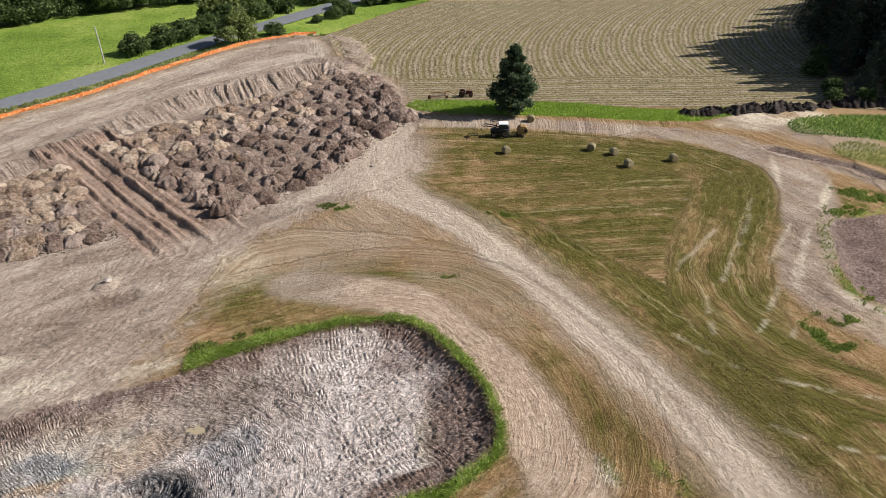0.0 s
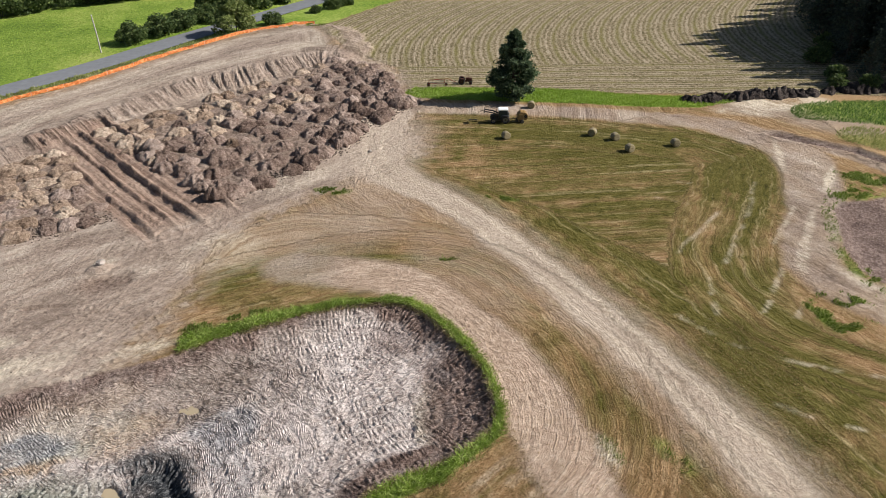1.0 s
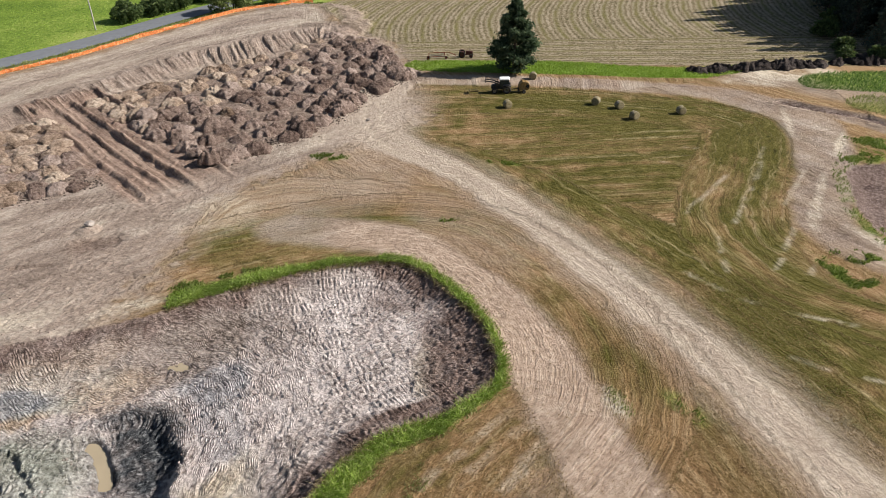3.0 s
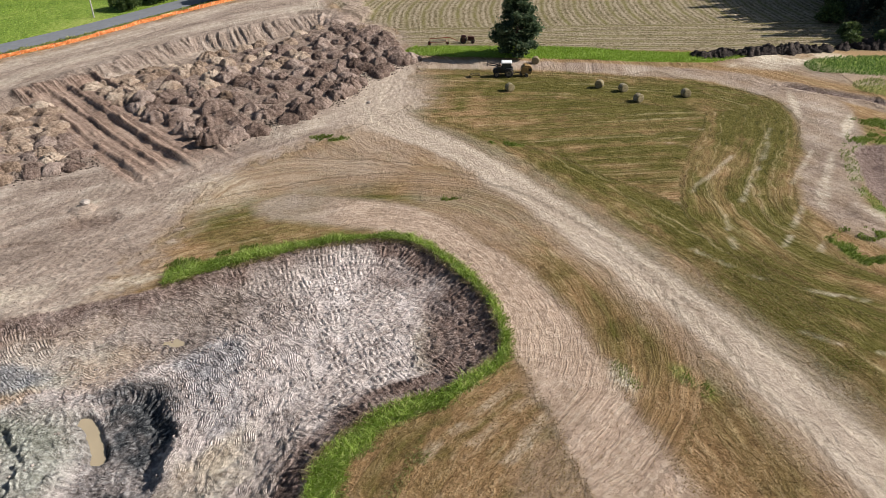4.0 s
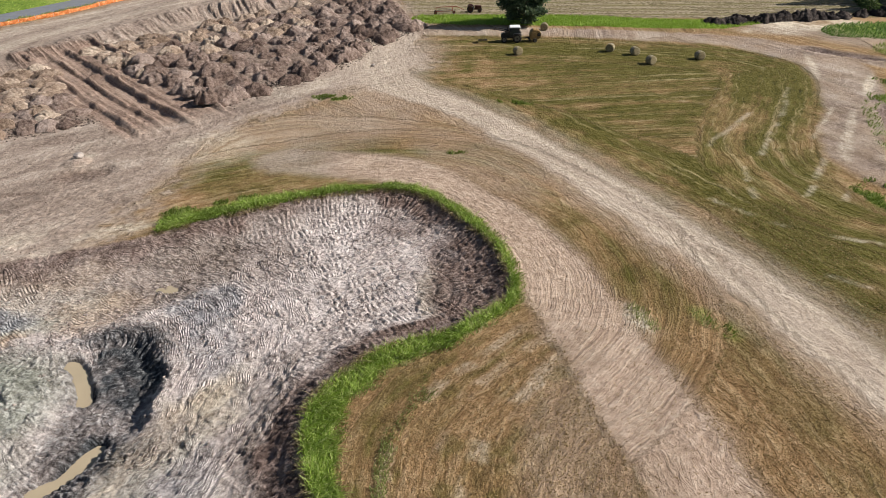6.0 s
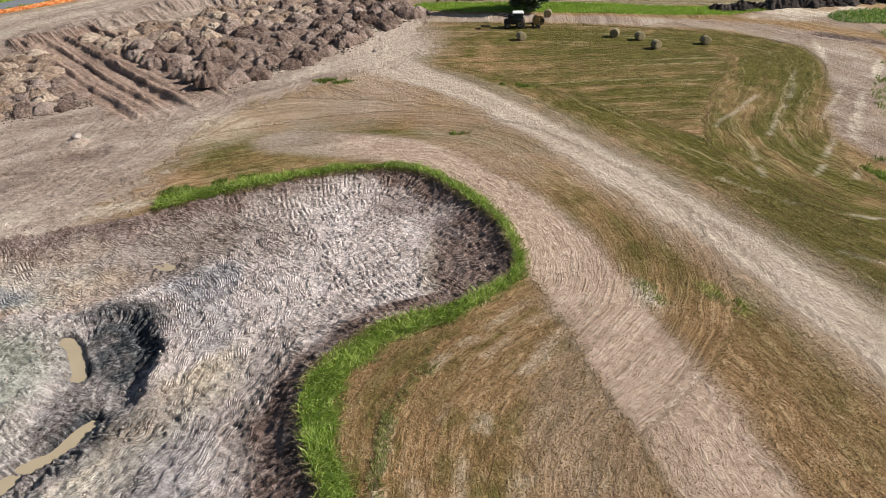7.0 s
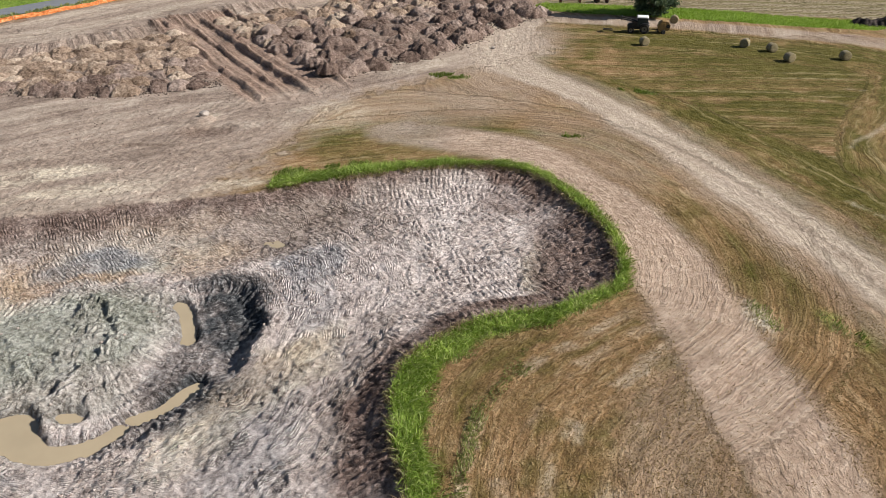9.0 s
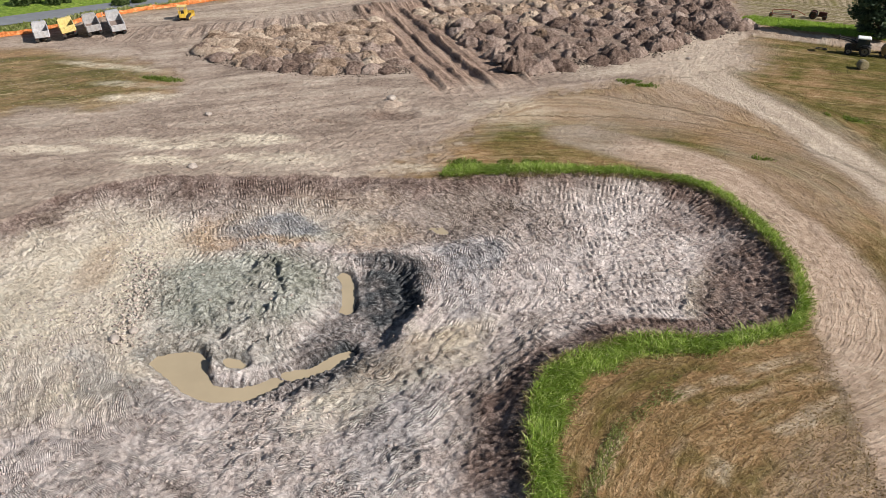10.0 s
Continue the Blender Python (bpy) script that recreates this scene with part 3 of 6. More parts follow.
    gravel = smooth(2.5, 1.6, m - 2.2 * smooth(74, 96, y))
    spread = smooth(8.5, 3.5, np.hypot((x + 9.5) / 1.1, (y - 93) / 1.9))
    w["gravel"] = np.clip(np.maximum(gravel, spread * 0.75) * (0.9 + 0.2 * n1), 0, 1)
    s, _ = nearest(wx, wy, SOIL, True, 12)
    soil = smooth(3.5, -3.0, s + 2.4 * value_noise(x, y, 1.2, 45, 3) + 1.5 * b1)
    tracks = np.maximum.reduce([smooth(4.0, 2.0, r) * 0.95, smooth(3.0, 1.7, k - 1.2 * smooth(34, 44, x)), smooth(2.6, 1.4, c), smooth(5.2, 2.8, m) * 0.6,
                                blobs(x, y, (-12, 72, 12, 8, 25, 0.6), (2, 62, 4.5, 12, 30, 0.45), (-6, 78, 8, 5, 0, 0.6), (57, 97.5, 8, 3.6, -28, 0.85), (49, 104, 8, 3.4, -20, 0.85), (45.5, 70, 3, 9, 20, 0.7), (8, 26, 4, 8, -10, 0.5))])
    wg, _ = nearest(wx, wy, WEST_GRASS, True, 12)
    soil = soil * (1 - 0.9 * smooth(2.0, -2.5, wg + 2.5 * b1 + 1.5 * n1))
    w["soil"] = np.clip(np.maximum(soil, tracks * (0.8 + 0.3 * n1)), 0, 1)
    pale = blobs(x, y, (-63.2, 54.7, 4.5, 1.7, 25, 0.9), (-49.1, 46.2, 6, 1.5, 24, 0.9), (-44.8, 49.0, 6, 1.6, 22, 1.0), (-48.5, 42.2, 5, 1.2, 20, 0.8), (-60.8, 39.5, 6, 1.3, 22, 0.7), (-37, 47.2, 4.5, 1.3, 22, 0.55), (-40.8, 46.4, 4, 1.1, 25, 0.9),
                 (-55, 44.5, 5, 1.2, 22, 0.6), (-76, 62, 8, 1.2, 8, 0.6), (-68, 57.5, 5, 1.2, 15, 0.5), (-27, 49.6, 4, 1.0, 25, 0.55), (-24, 66, 5, 5, 45, 0.35), (-19, 84, 6, 3, 45, 0.3), (-36.6, 64.6, 1.4, 0.8, 20, 0.6),
                 (50, 107, 6, 3.4, -15, 0.9), (57, 108, 4, 2, -10, 0.7), (45.5, 103.5, 5, 1.6, -15, 0.5), (12.5, 36.6, 0.8, 1.8, 20, 0.8), (45.0, 88, 0.5, 5, -14, 0.7), (48.4, 80.5, 0.6, 4.0, -30, 0.85), (40.5, 68, 0.5, 6, -28, 0.5), (37.8, 63, 0.7, 4, -25, 0.5), (41.5, 57, 0.8, 4, 20, 0.5))
    w["bleach"] = pale * np.clip(0.9 + 0.9 * n1, 0, 1)
    ragged = smooth(-0.25, 0.3, value_noise(x, y, 1.5, 47, 3))
    for line in STRAW_LINES:
        d, _ = nearest(x + 0.25 * n1, y + 0.25 * n2, curve(line), False, 2)
        w["bleach"] = np.maximum(w["bleach"], 0.42 * smooth(0.4, 0.1, d) * ragged)
    lanes = np.exp(-((m - 1.15) / 0.3) ** 2) * 0.35
    crest = smooth(-1.0, -2.2, t) * smooth(-7.0, -4.5, t)
    w["bleach"] = np.maximum.reduce([w["bleach"], lanes * gravel, crest * (0.2 + 0.25 * np.exp(-((t + 2.8) / 0.35) ** 2))])
    under = np.maximum(smooth(1.2, -1.0, nearest(wx, wy, HEAP_AREA, True, 6)[0]), 0.8 * smooth(1.2, -1.0, nearest(wx, wy, WEST_AREA, True, 6)[0]))
    z = z + 0.25 * under * (1 + rough)
    tyre = np.full(x.shape, 9.0)
    for line in TYRE_MARKS:
        d, _ = nearest(x + 0.2 * n1, y + 0.2 * n2, curve(line), False, 2)
        tyre = np.minimum(tyre, np.abs(d - 0.55))
    w["stain"] = np.clip(np.maximum.reduce([0.8 * smooth(0.42, 0.1, tyre) * ragged, blobs(x, y, (-34.6, 60.6, 3.4, 1.9, 20, 1.0), (-39.5, 56.4, 2.4, 0.5, 8, 0.8), (-50, 63.5, 5, 1.5, 8, 0.5), (-41, 69.5, 6, 1.8, 15, 0.7), (-60, 46, 7, 1.6, 20, 0.45),
                         (-27, 105, 3, 4, 30, 0.3), (-3, 97, 6, 2.5, -10, 0.55), (1, 88, 5, 2.2, -30, 0.5), (-48.2, 50.9, 4, 0.7, 18, 0.7), (-55.3, 48.2, 5, 0.6, 15, 0.7), (-59, 46.8, 3, 0.5, 15, 0.6), (-66, 42, 6, 1.2, 20, 0.5), (-54, 37, 5, 1.2, 22, 0.5), (36, 102.3, 1.6, 0.4, -15, 0.9), (48.6, 94.2, 1.6, 0.8, -30, 0.9)) * np.clip(0.7 + n1, 0, 1),
                         0.85 * under]), 0, 1)
    turn = bend_gap(x, y)
    for gap, share in ((1.9, 0.4), (3.6, 0.25), (5.6, 0.35), (8.0, 0.25)):
        windrow = smooth(0.6, 0.15, np.abs(turn - gap - 0.5 * n1)) * smooth(-9, -6, x) * smooth(38, 33, y)
        w["bleach"] = np.maximum(w["bleach"], share * windrow * ragged)
    e, earc = nearest(wx, wy, EAST_POND, True, 10)
    w["pit"] = np.maximum(w["pit"], smooth(0.3, -0.3, e))
    w["mud"] = np.maximum(w["mud"], smooth(0.3, -0.3, e) * 0.95)
    w["wet_shade"] = np.maximum(w["wet_shade"], smooth(0.3, -0.3, e) * 0.7)
    pond_rib = np.sin(math.tau * (earc / 0.5 + np.floor(e / 1.3) * 0.37 + 0.6 * n1))
    z = z - 0.9 * smooth(0.3, -2.2, e) + (0.04 * lumps + 0.06 * pond_rib + 0.08 * rough) * (e < -0.3)
    g, _ = nearest(wx, wy, DITCH)
    z = z - 0.35 * smooth(1.3, 0.3, g) + 0.22 * smooth(2.2, 1.3, g) * smooth(0.7, 1.3, g)
    dark = smooth(1.25, 0.55, g)
    w["pit"], w["mud"] = np.maximum(w["pit"], dark), np.maximum(w["mud"], dark)

    # green
    f, farc = nearest(x + 0.15 * n1, y + 0.15 * n2, RIGHT_FIELD, True, 40)
    tall = p - rim_width(arc) * (0.85 + 0.25 * n1)
    st, _ = nearest(wx, wy, STRIP, True, 8)
    eg, _ = nearest(wx, wy, EAST_GREEN, True, 8)
    eb, _ = nearest(wx, wy, EAST_BANK, True, 8)
    far, _ = nearest(wx, wy, FAR_FIELD, True, 20)
    fence_side = np.interp(y, FENCE[:, 1], FENCE[:, 0])
    verge = (x < fence_side + 0.4 * n1) & (y > 40) | ((y > 164) & (far > 0.3) & (x < 20))
    weeds = blobs(x, y, (-14, 80.5, 2.6, 1.2, -15, 0.9), (35.2, 52.6, 0.9, 3, 15, 0.9), (38.2, 54.4, 1.0, 2.6, 60, 0.8), (37.4, 50.6, 2.4, 0.7, 10, 0.7), (17.2, 36, 1.0, 2.2, 30, 0.5), (7, 77.5, 2.6, 0.6, -20, 0.6),
                  (-66, 60.5, 3.2, 1.0, 10, 0.9), (49, 76.5, 3, 1.8, 20, 0.8), (39.6, 54.4, 0.7, 2.4, 40, 0.6), (42.6, 58, 0.8, 3, -20, 0.6), (53, 80, 4, 1.8, -35, 0.6), (-28.6, 160, 3, 4, 0, 0.9))
    weeds = np.maximum(weeds, 0.95 * smooth(1.9, 1.1, e) * smooth(-0.1, 0.3, e))
    weeds = weeds * smooth(-0.35, 0.25, value_noise(x, y, 1.1, 55, 3))
    w["meadow"] = np.clip(np.maximum.reduce([smooth(0.25, -0.25, tall) * (1 - inside) * (rim_width(arc) > 0.2), smooth(0.4, -0.6, st), smooth(0.4, -0.8, eg) * 0.9, smooth(0.5, -1.2, eb) * 0.5, verge * 1.0, weeds * (0.7 + 0.6 * n2)]), 0, 1)
    w["stubble"] = smooth(0.5, -0.6, far)
    hay_green = np.maximum(smooth(2.5, -1.5, f) * (1.15 + 0.2 * smooth(60, 85, y)), blobs(x, y, (-14, 62, 13, 7, 12, 0.75), (-19, 56.5, 5, 2.4, 10, 0.85), (-1, 27, 4, 7, 10, 0.55), (0, 24, 4, 9, 10, 0.5), (12, 44, 2.4, 10, 25, 0.55), (5, 63, 6, 3, -40, 0.5), (-82, 52, 22, 13, 12, 1.1)))
    w["green"] = np.clip(hay_green * (0.75 + 0.5 * n1 + 0.3 * b1) - 0.6 * blobs(x, y, (-8, 98, 14, 9, 0, 1.0), (2, 90, 6, 12, 20, 0.6)), 0, 1)
    bend = smooth(-9, -6, x) * smooth(40, 34, y) * smooth(12, 8, turn)
    bands = np.maximum.reduce([np.exp(-((turn - c - 0.5 * n1) / h) ** 2) for c, h in ((0.7, 0.4), (2.7, 0.4), (4.6, 0.7), (6.8, 0.9))])
    w["green"] = np.clip(w["green"] + bend * (0.75 * bands * ragged - 0.15), 0, 1)
    w["straw"] = np.clip(0.3 + 0.1 * smooth(0, -4, f), 0, 1) * (s > -1) + 0.9 * smooth(2, -2, wg)
    w["soil"] = np.maximum(w["soil"], 0.55 * blobs(x, y, (-9, 99, 9, 9, 0, 1.0)) * (1 - gravel))
    # mowing and driving lines
    rows_u = x - (2.1 + 0.0088 * (y - 140) ** 2 * np.where(y < 140, 0.9, 1.0) + 0.02 * (y - 140))
    head = smooth(133, 128, y + 0.04 * x)
    u = np.where(w["stubble"] > 0.5, np.where(head > 0.5, y + 0.05 * x, rows_u), np.where(f < 0, np.where(k < 14, k, np.where(m < 9 + 0.25 * (70 - y), m, y - 0.06 * x)), np.where(p < 14, p, np.where(r < 12, r, m))))
    v = np.where(w["stubble"] > 0.5, np.where(head > 0.5, x, y), np.where(f < 0, np.where(k < 14, karch, np.where(m < 9 + 0.25 * (70 - y), march, x)), np.where(p < 14, arc, np.where(r < 12, rarch, march))))
    dirt_u, dirt_v = y * 0.72 - x * 0.69, x * 0.72 + y * 0.69
    use = (soil > 0.5) | (x < -48)
    top = t < -0.3
    near = (y < 40) & (turn > -0.6) & (r > 3.0) & (x > -8) & (x < np.interp(y, RED_TRACK[::-1, 1], RED_TRACK[::-1, 0]))
    u, v = np.where(near, turn, u), np.where(near, y * 0.8 + x * 0.6, v)
    w["across"], w["along"] = np.where(top, t, np.where(use, dirt_u, u)), np.where(top, edge_arc, np.where(use, dirt_v, v))
    z = z + np.where(use, 0.02, 0.05) * value_noise(w["across"], w["along"] * 0.1, 1.0, 81, 2) * (1 - inside) + use * (1 - inside) * (rough * 0.09 + lumps * 0.04) + (1 - inside) * specks * np.where(use, 0.05, 0.03)
    # scraped hollow and pushed-up heap by the soil
    z = z + blobs(x, y, (-36.6, 63.3, 1.3, 0.8, 20, 0.45)) - blobs(x, y, (-34.5, 61.0, 2.4, 1.6, 20, 0.35)) - blobs(x, y, (-39.5, 56.4, 2.2, 0.35, 8, 0.22))
    for name in w:
        w[name] = np.asarray(w[name], np.float32)
    return z, w


def spread(*runs):
    """Grid lines: (from, to, step) runs, then growing steps out to the horizon on both sides."""
    out = []
    for a, b, s in runs:
        out += list(np.arange(a, b - s * 0.5, s))
    out.append(runs[-1][1])
    lo, hi, step = [runs[0][0]], [runs[-1][1]], 0.8
    while hi[-1] < 2600:
        hi.append(hi[-1] + step)
        lo.append(lo[-1] - step)
        step *= 1.13
    return np.array(lo[:0:-1] + out + hi[1:])


def build_ground():
    gx = spread((-112, -78, 0.8), (-78, -52, 0.3), (-52, 6, 0.11), (6, 60, 0.38), (60, 90, 0.9))
    gy = spread((12, 57, 0.105), (57, 138, 0.34), (140, 212, 0.9))
    X, Y = np.meshgrid(gx, gy)
    x, y = X.ravel(), Y.ravel()
    z, w = land(x, y)
    nx, ny = len(gx), len(gy)
    co = np.stack([x, y, z], 1).astype(np.float32)
    i = (np.arange(ny - 1)[:, None] * nx + np.arange(nx - 1)[None, :]).ravel()
    quads = np.stack([i, i + 1, i + nx + 1, i + nx], 1).astype(np.int32)
    me = bpy.data.meshes.new("ground")
    me.vertices.add(len(co))
    me.vertices.foreach_set("co", co.ravel())
    me.loops.add(quads.size)
    me.loops.foreach_set("vertex_index", quads.ravel())
    me.polygons.add(len(quads))
    me.polygons.foreach_set("loop_start", np.arange(0, quads.size, 4, dtype=np.int32))
    me.update(calc_edges=True)
    me.shade_smooth()
    for name, values in w.items():
        a = me.attributes.new(name, "FLOAT", "POINT")
        a.data.foreach_set("value", values)
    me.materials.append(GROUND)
    ob = new("ground", me)
    return tagged(ob, "rolling farm ground with hay stubble, bare soil and a clay excavation", "ground", kind="structure")


ground = build_ground()


def at(x, y):
    """Height of the ground at one place."""
    return float(land(np.array([x]), np.array([y]))[0][0])


def heights(x, y):
    return land(np.asarray(x, float), np.asarray(y, float))[0]

# ---- shaping helpers ----


def mesh_part(name, verts, faces, mat, parent=None, label="", flat=True):
    """One mesh object from arrays, under its thing."""
    me = bpy.data.meshes.new(name)
    me.from_pydata([tuple(map(float, v)) for v in verts], [], [tuple(map(int, f)) for f in faces])
    me.update()
    if not flat:
        me.shade_smooth()
    me.materials.append(mat)
    ob = new(name, me)
    if parent:
        ob.parent = parent
    return tagged(ob, label)


def part(name, bm, mat, parent=None, label="", flat=True):
    me = bpy.data.meshes.new(name)
    bmesh.ops.recalc_face_normals(bm, faces=bm.faces)
    bm.to_mesh(me)
    bm.free()
    if not flat:
        me.shade_smooth()
    me.materials.append(mat)
    ob = new(name, me)
    if parent:
        ob.parent = parent
    return tagged(ob, label)


def thing(name, label, category, x=0, y=0, turn=0, z=None, group=""):
    ob = new(name)
    ob.empty_display_size = 0.2
    ob.matrix_world = pose(x, y, at(x, y) if z is None else z, 0, 0, turn)
    return tagged(ob, label, category, group)


def box(bm, lo, hi, bevel=0.03, taper=0.0):
    """A bevelled block between two corners; taper draws its top in."""
    lo, hi = Vector(lo), Vector(hi)
    r = bmesh.ops.create_cube(bm, size=1)
    mid, size = (lo + hi) / 2, hi - lo
    for v in r["verts"]:
        k = 1 - taper if v.co.z > 0 else 1
        v.co = Vector((v.co.x * size.x * k, v.co.y * size.y * k, v.co.z * size.z)) + mid
    if bevel:
        edges = list({e for v in r["verts"] for e in v.link_edges})
        bmesh.ops.bevel(bm, geom=edges, offset=min(bevel, min(size) * 0.3), segments=1, affect="EDGES")
    return bm


def prism(bm, outline, y0, y1, bevel=0.02):
    """A side outline (x, z) drawn out from y0 to y1."""
    a = [bm.verts.new((x, y0, z)) for x, z in outline]
    b = [bm.verts.new((x, y1, z)) for x, z in outline]
    bm.faces.new(a)
    bm.faces.new(b[::-1])
    for i in range(len(a)):
        j = (i + 1) % len(a)
        bm.faces.new((a[j], a[i], b[i], b[j]))
    if bevel:
        bmesh.ops.bevel(bm, geom=list({e for v in a + b for e in v.link_edges}), offset=bevel, segments=1, affect="EDGES")
    return bm


def rod(bm, a, b, r0, r1=None, sides=8):
    a, b = Vector(a), Vector(b)
    d = b - a
    m = Matrix.Translation((a + b) / 2) @ d.to_track_quat("Z", "Y").to_matrix().to_4x4()
    bmesh.ops.create_cone(bm, cap_ends=True, segments=sides, radius1=r0, radius2=r0 if r1 is None else r1, depth=d.length, matrix=m)
    return bm


def ring(bm, x, y, z, profile, sides=24):
    """A body turned about an axle along y; profile rows of (offset along y, radius)."""
    rows = [[bm.verts.new((x + r * math.cos(k * math.tau / sides), y + o, z + r * math.sin(k * math.tau / sides))) for k in range(sides)] for o, r in profile]
    for p, q in zip(rows, rows[1:] + rows[:1]):
        for k in range(sides):
            bm.faces.new((p[k], p[(k + 1) % sides], q[(k + 1) % sides], q[k]))
    return bm


def fresh():
    return bmesh.new()


# paints and stuffs of things
RUBBER = simple("rubber", (0.022, 0.021, 0.02), 0.85, dirt=(0.16, 0.125, 0.09))
STEEL = simple("steel", (0.22, 0.21, 0.2), 0.5, 0.7, dirt=(0.18, 0.13, 0.09))
DARK = simple("dark_iron", (0.03, 0.03, 0.032), 0.6, 0.3, dirt=(0.12, 0.09, 0.07))
WHITE = simple("white_paint", (0.78, 0.78, 0.76), 0.45, vary=0.08, dirt=(0.5, 0.46, 0.4))
BLACK = simple("black_paint", (0.018, 0.02, 0.024), 0.4, dirt=(0.08, 0.065, 0.05))
TAN = simple("faded_yellow", (0.27, 0.165, 0.06), 0.6, dirt=(0.2, 0.12, 0.06))
RED = simple("rusty_red", (0.27, 0.05, 0.028), 0.7, dirt=(0.14, 0.055, 0.03))
OLD_RED = simple("old_red", (0.085, 0.024, 0.018), 0.7, dirt=(0.06, 0.03, 0.02))
YELLOW = simple("machine_yellow", (0.62, 0.40, 0.045), 0.5, dirt=(0.34, 0.24, 0.12))
PALE = simple("pale_yellow", (0.60, 0.47, 0.17), 0.5, dirt=(0.45, 0.36, 0.2))
GREY = simple("box_grey", (0.36, 0.34, 0.33), 0.6, 0.1, dirt=(0.3, 0.24, 0.19))
SILVER = simple("box_silver", (0.48, 0.47, 0.47), 0.5, 0.2, dirt=(0.34, 0.28, 0.23))
CAB_BLUE = simple("cab_blue", (0.16, 0.2, 0.26), 0.4, dirt=(0.25, 0.22, 0.2))
CAB_WHITE = simple("cab_white", (0.62, 0.66, 0.68), 0.4, dirt=(0.4, 0.37, 0.33))
LOAD_DIRT = simple("box_floor", (0.2, 0.15, 0.125), 0.9)
WOOD = simple("weathered_wood", (0.42, 0.39, 0.35), 0.85, scale=6)
BARK = simple("bark", (0.10, 0.075, 0.055), 0.95, scale=5)
ASPHALT = simple("asphalt", (0.17, 0.175, 0.185), 0.85, vary=0.12, scale=0.8)
MUDDY = simple("muddy_water", (0.36, 0.29, 0.19), 0.08, spec=0.5, vary=0.06, scale=0.5)
STONE = simple("stone", (0.34, 0.29, 0.25), 0.9, vary=0.4, scale=1.2)
glass = Nodes("cab_glass", 0.05, 0.5)
GLASS = glass.done((0.03, 0.04, 0.045))
PINE = leaf_mat("pine_needles", (0.034, 0.057, 0.029), (0.111, 0.159, 0.078), (0.208, 0.247, 0.130))
DEEP = leaf_mat("fir_needles", (0.034, 0.046, 0.038), (0.085, 0.112, 0.078), (0.18, 0.20, 0.135))
SHRUB = leaf_mat("shrub_leaves", (0.038, 0.065, 0.02), (0.13, 0.18, 0.055), (0.23, 0.27, 0.095))
WILLOW = leaf_mat("willow_leaves", (0.10, 0.13, 0.035), (0.27, 0.32, 0.10), (0.44, 0.46, 0.20))
BLADE = leaf_mat("grass_blades", (0.16, 0.25, 0.032), (0.42, 0.54, 0.10), (0.70, 0.71, 0.31))
STRIP_BLADE = leaf_mat("strip_blades", (0.20, 0.31, 0.035), (0.38, 0.52, 0.08), (0.50, 0.58, 0.16))
BANK_BLADE = leaf_mat("bank_blades", (0.07, 0.14, 0.03), (0.19, 0.30, 0.06), (0.42, 0.46, 0.2))
WEED_BLADE = leaf_mat("weed_blades", (0.10, 0.145, 0.022), (0.25, 0.33, 0.06), (0.46, 0.46, 0.18))
STUBBLE = leaf_mat("stubble_blades", (0.17, 0.115, 0.045), (0.33, 0.225, 0.10), (0.58, 0.44, 0.25))
STRAW_BLADE = leaf_mat("straw_blades", (0.26, 0.20, 0.10), (0.46, 0.36, 0.20), (0.66, 0.55, 0.36))
DRY_BLADE = leaf_mat("dry_blades", (0.20, 0.23, 0.06), (0.38, 0.40, 0.14), (0.58, 0.52, 0.30))


def fence_mat():
    n = Nodes("orange_mesh", 0.6, 0.3)
    col = n.ramp(n.noise(2.0, 5, 0.7), (0.35, (0.36, 0.10, 0.025)), (0.52, (0.62, 0.20, 0.055)), (0.68, (0.80, 0.40, 0.18)))
    return n.done(col, n.bump(n.noise(6, 4), 0.5, 0.05))


ORANGE = fence_mat()


def heap_mat(name, dark, mid, pale):
    n = Nodes(name, 0.95, 0.1)
    g = n.node("ShaderNodeNewGeometry")
    info = n.node("ShaderNodeObjectInfo")
    pos = g.outputs["Position"]
    crumb = n.noise(2.6, 6, 0.72, pos)
    f = n.math("ADD", n.math("MULTIPLY", crumb, 0.6), n.math("MULTIPLY", n.noise(0.3, 3, 0.5, pos), 0.42))
    f = n.math("ADD", f, n.math("MULTIPLY", n.math("SUBTRACT", info.outputs["Random"], 0.5), 0.14))
    col = n.ramp(f, (0.36, dark), (0.51, mid), (0.66, pale))
    h = n.math("ADD", n.noise(1.9, 6, 0.75, pos), n.math("MULTIPLY", n.noise(5.0, 4, 0.7, pos), 0.7))
    return n.done(col, n.bump(h, 1.0, 0.5))


HEAP_DARK = heap_mat("topsoil", (0.087, 0.057, 0.044), (0.244, 0.173, 0.138), (0.460, 0.359, 0.299))
HEAP_TAN = heap_mat("subsoil", (0.150, 0.099, 0.067), (0.370, 0.268, 0.194), (0.616, 0.493, 0.378))
CLOD_DARK = heap_mat("dark_clods", (0.018, 0.014, 0.013), (0.05, 0.04, 0.036), (0.12, 0.095, 0.08))


def bale_mat():
    n = Nodes("hay_bale", 0.95, 0.1)
    m = n.noise(2.2, 5, 0.7, stretch=(1, 12, 12))
    col = n.ramp(m, (0.3, (0.13, 0.10, 0.05)), (0.5, (0.24, 0.195, 0.11)), (0.7, (0.40, 0.34, 0.21)))
    return n.done(col, n.bump(m, 0.8, 0.05))


BALE = bale_mat()

# ---- road, water ----


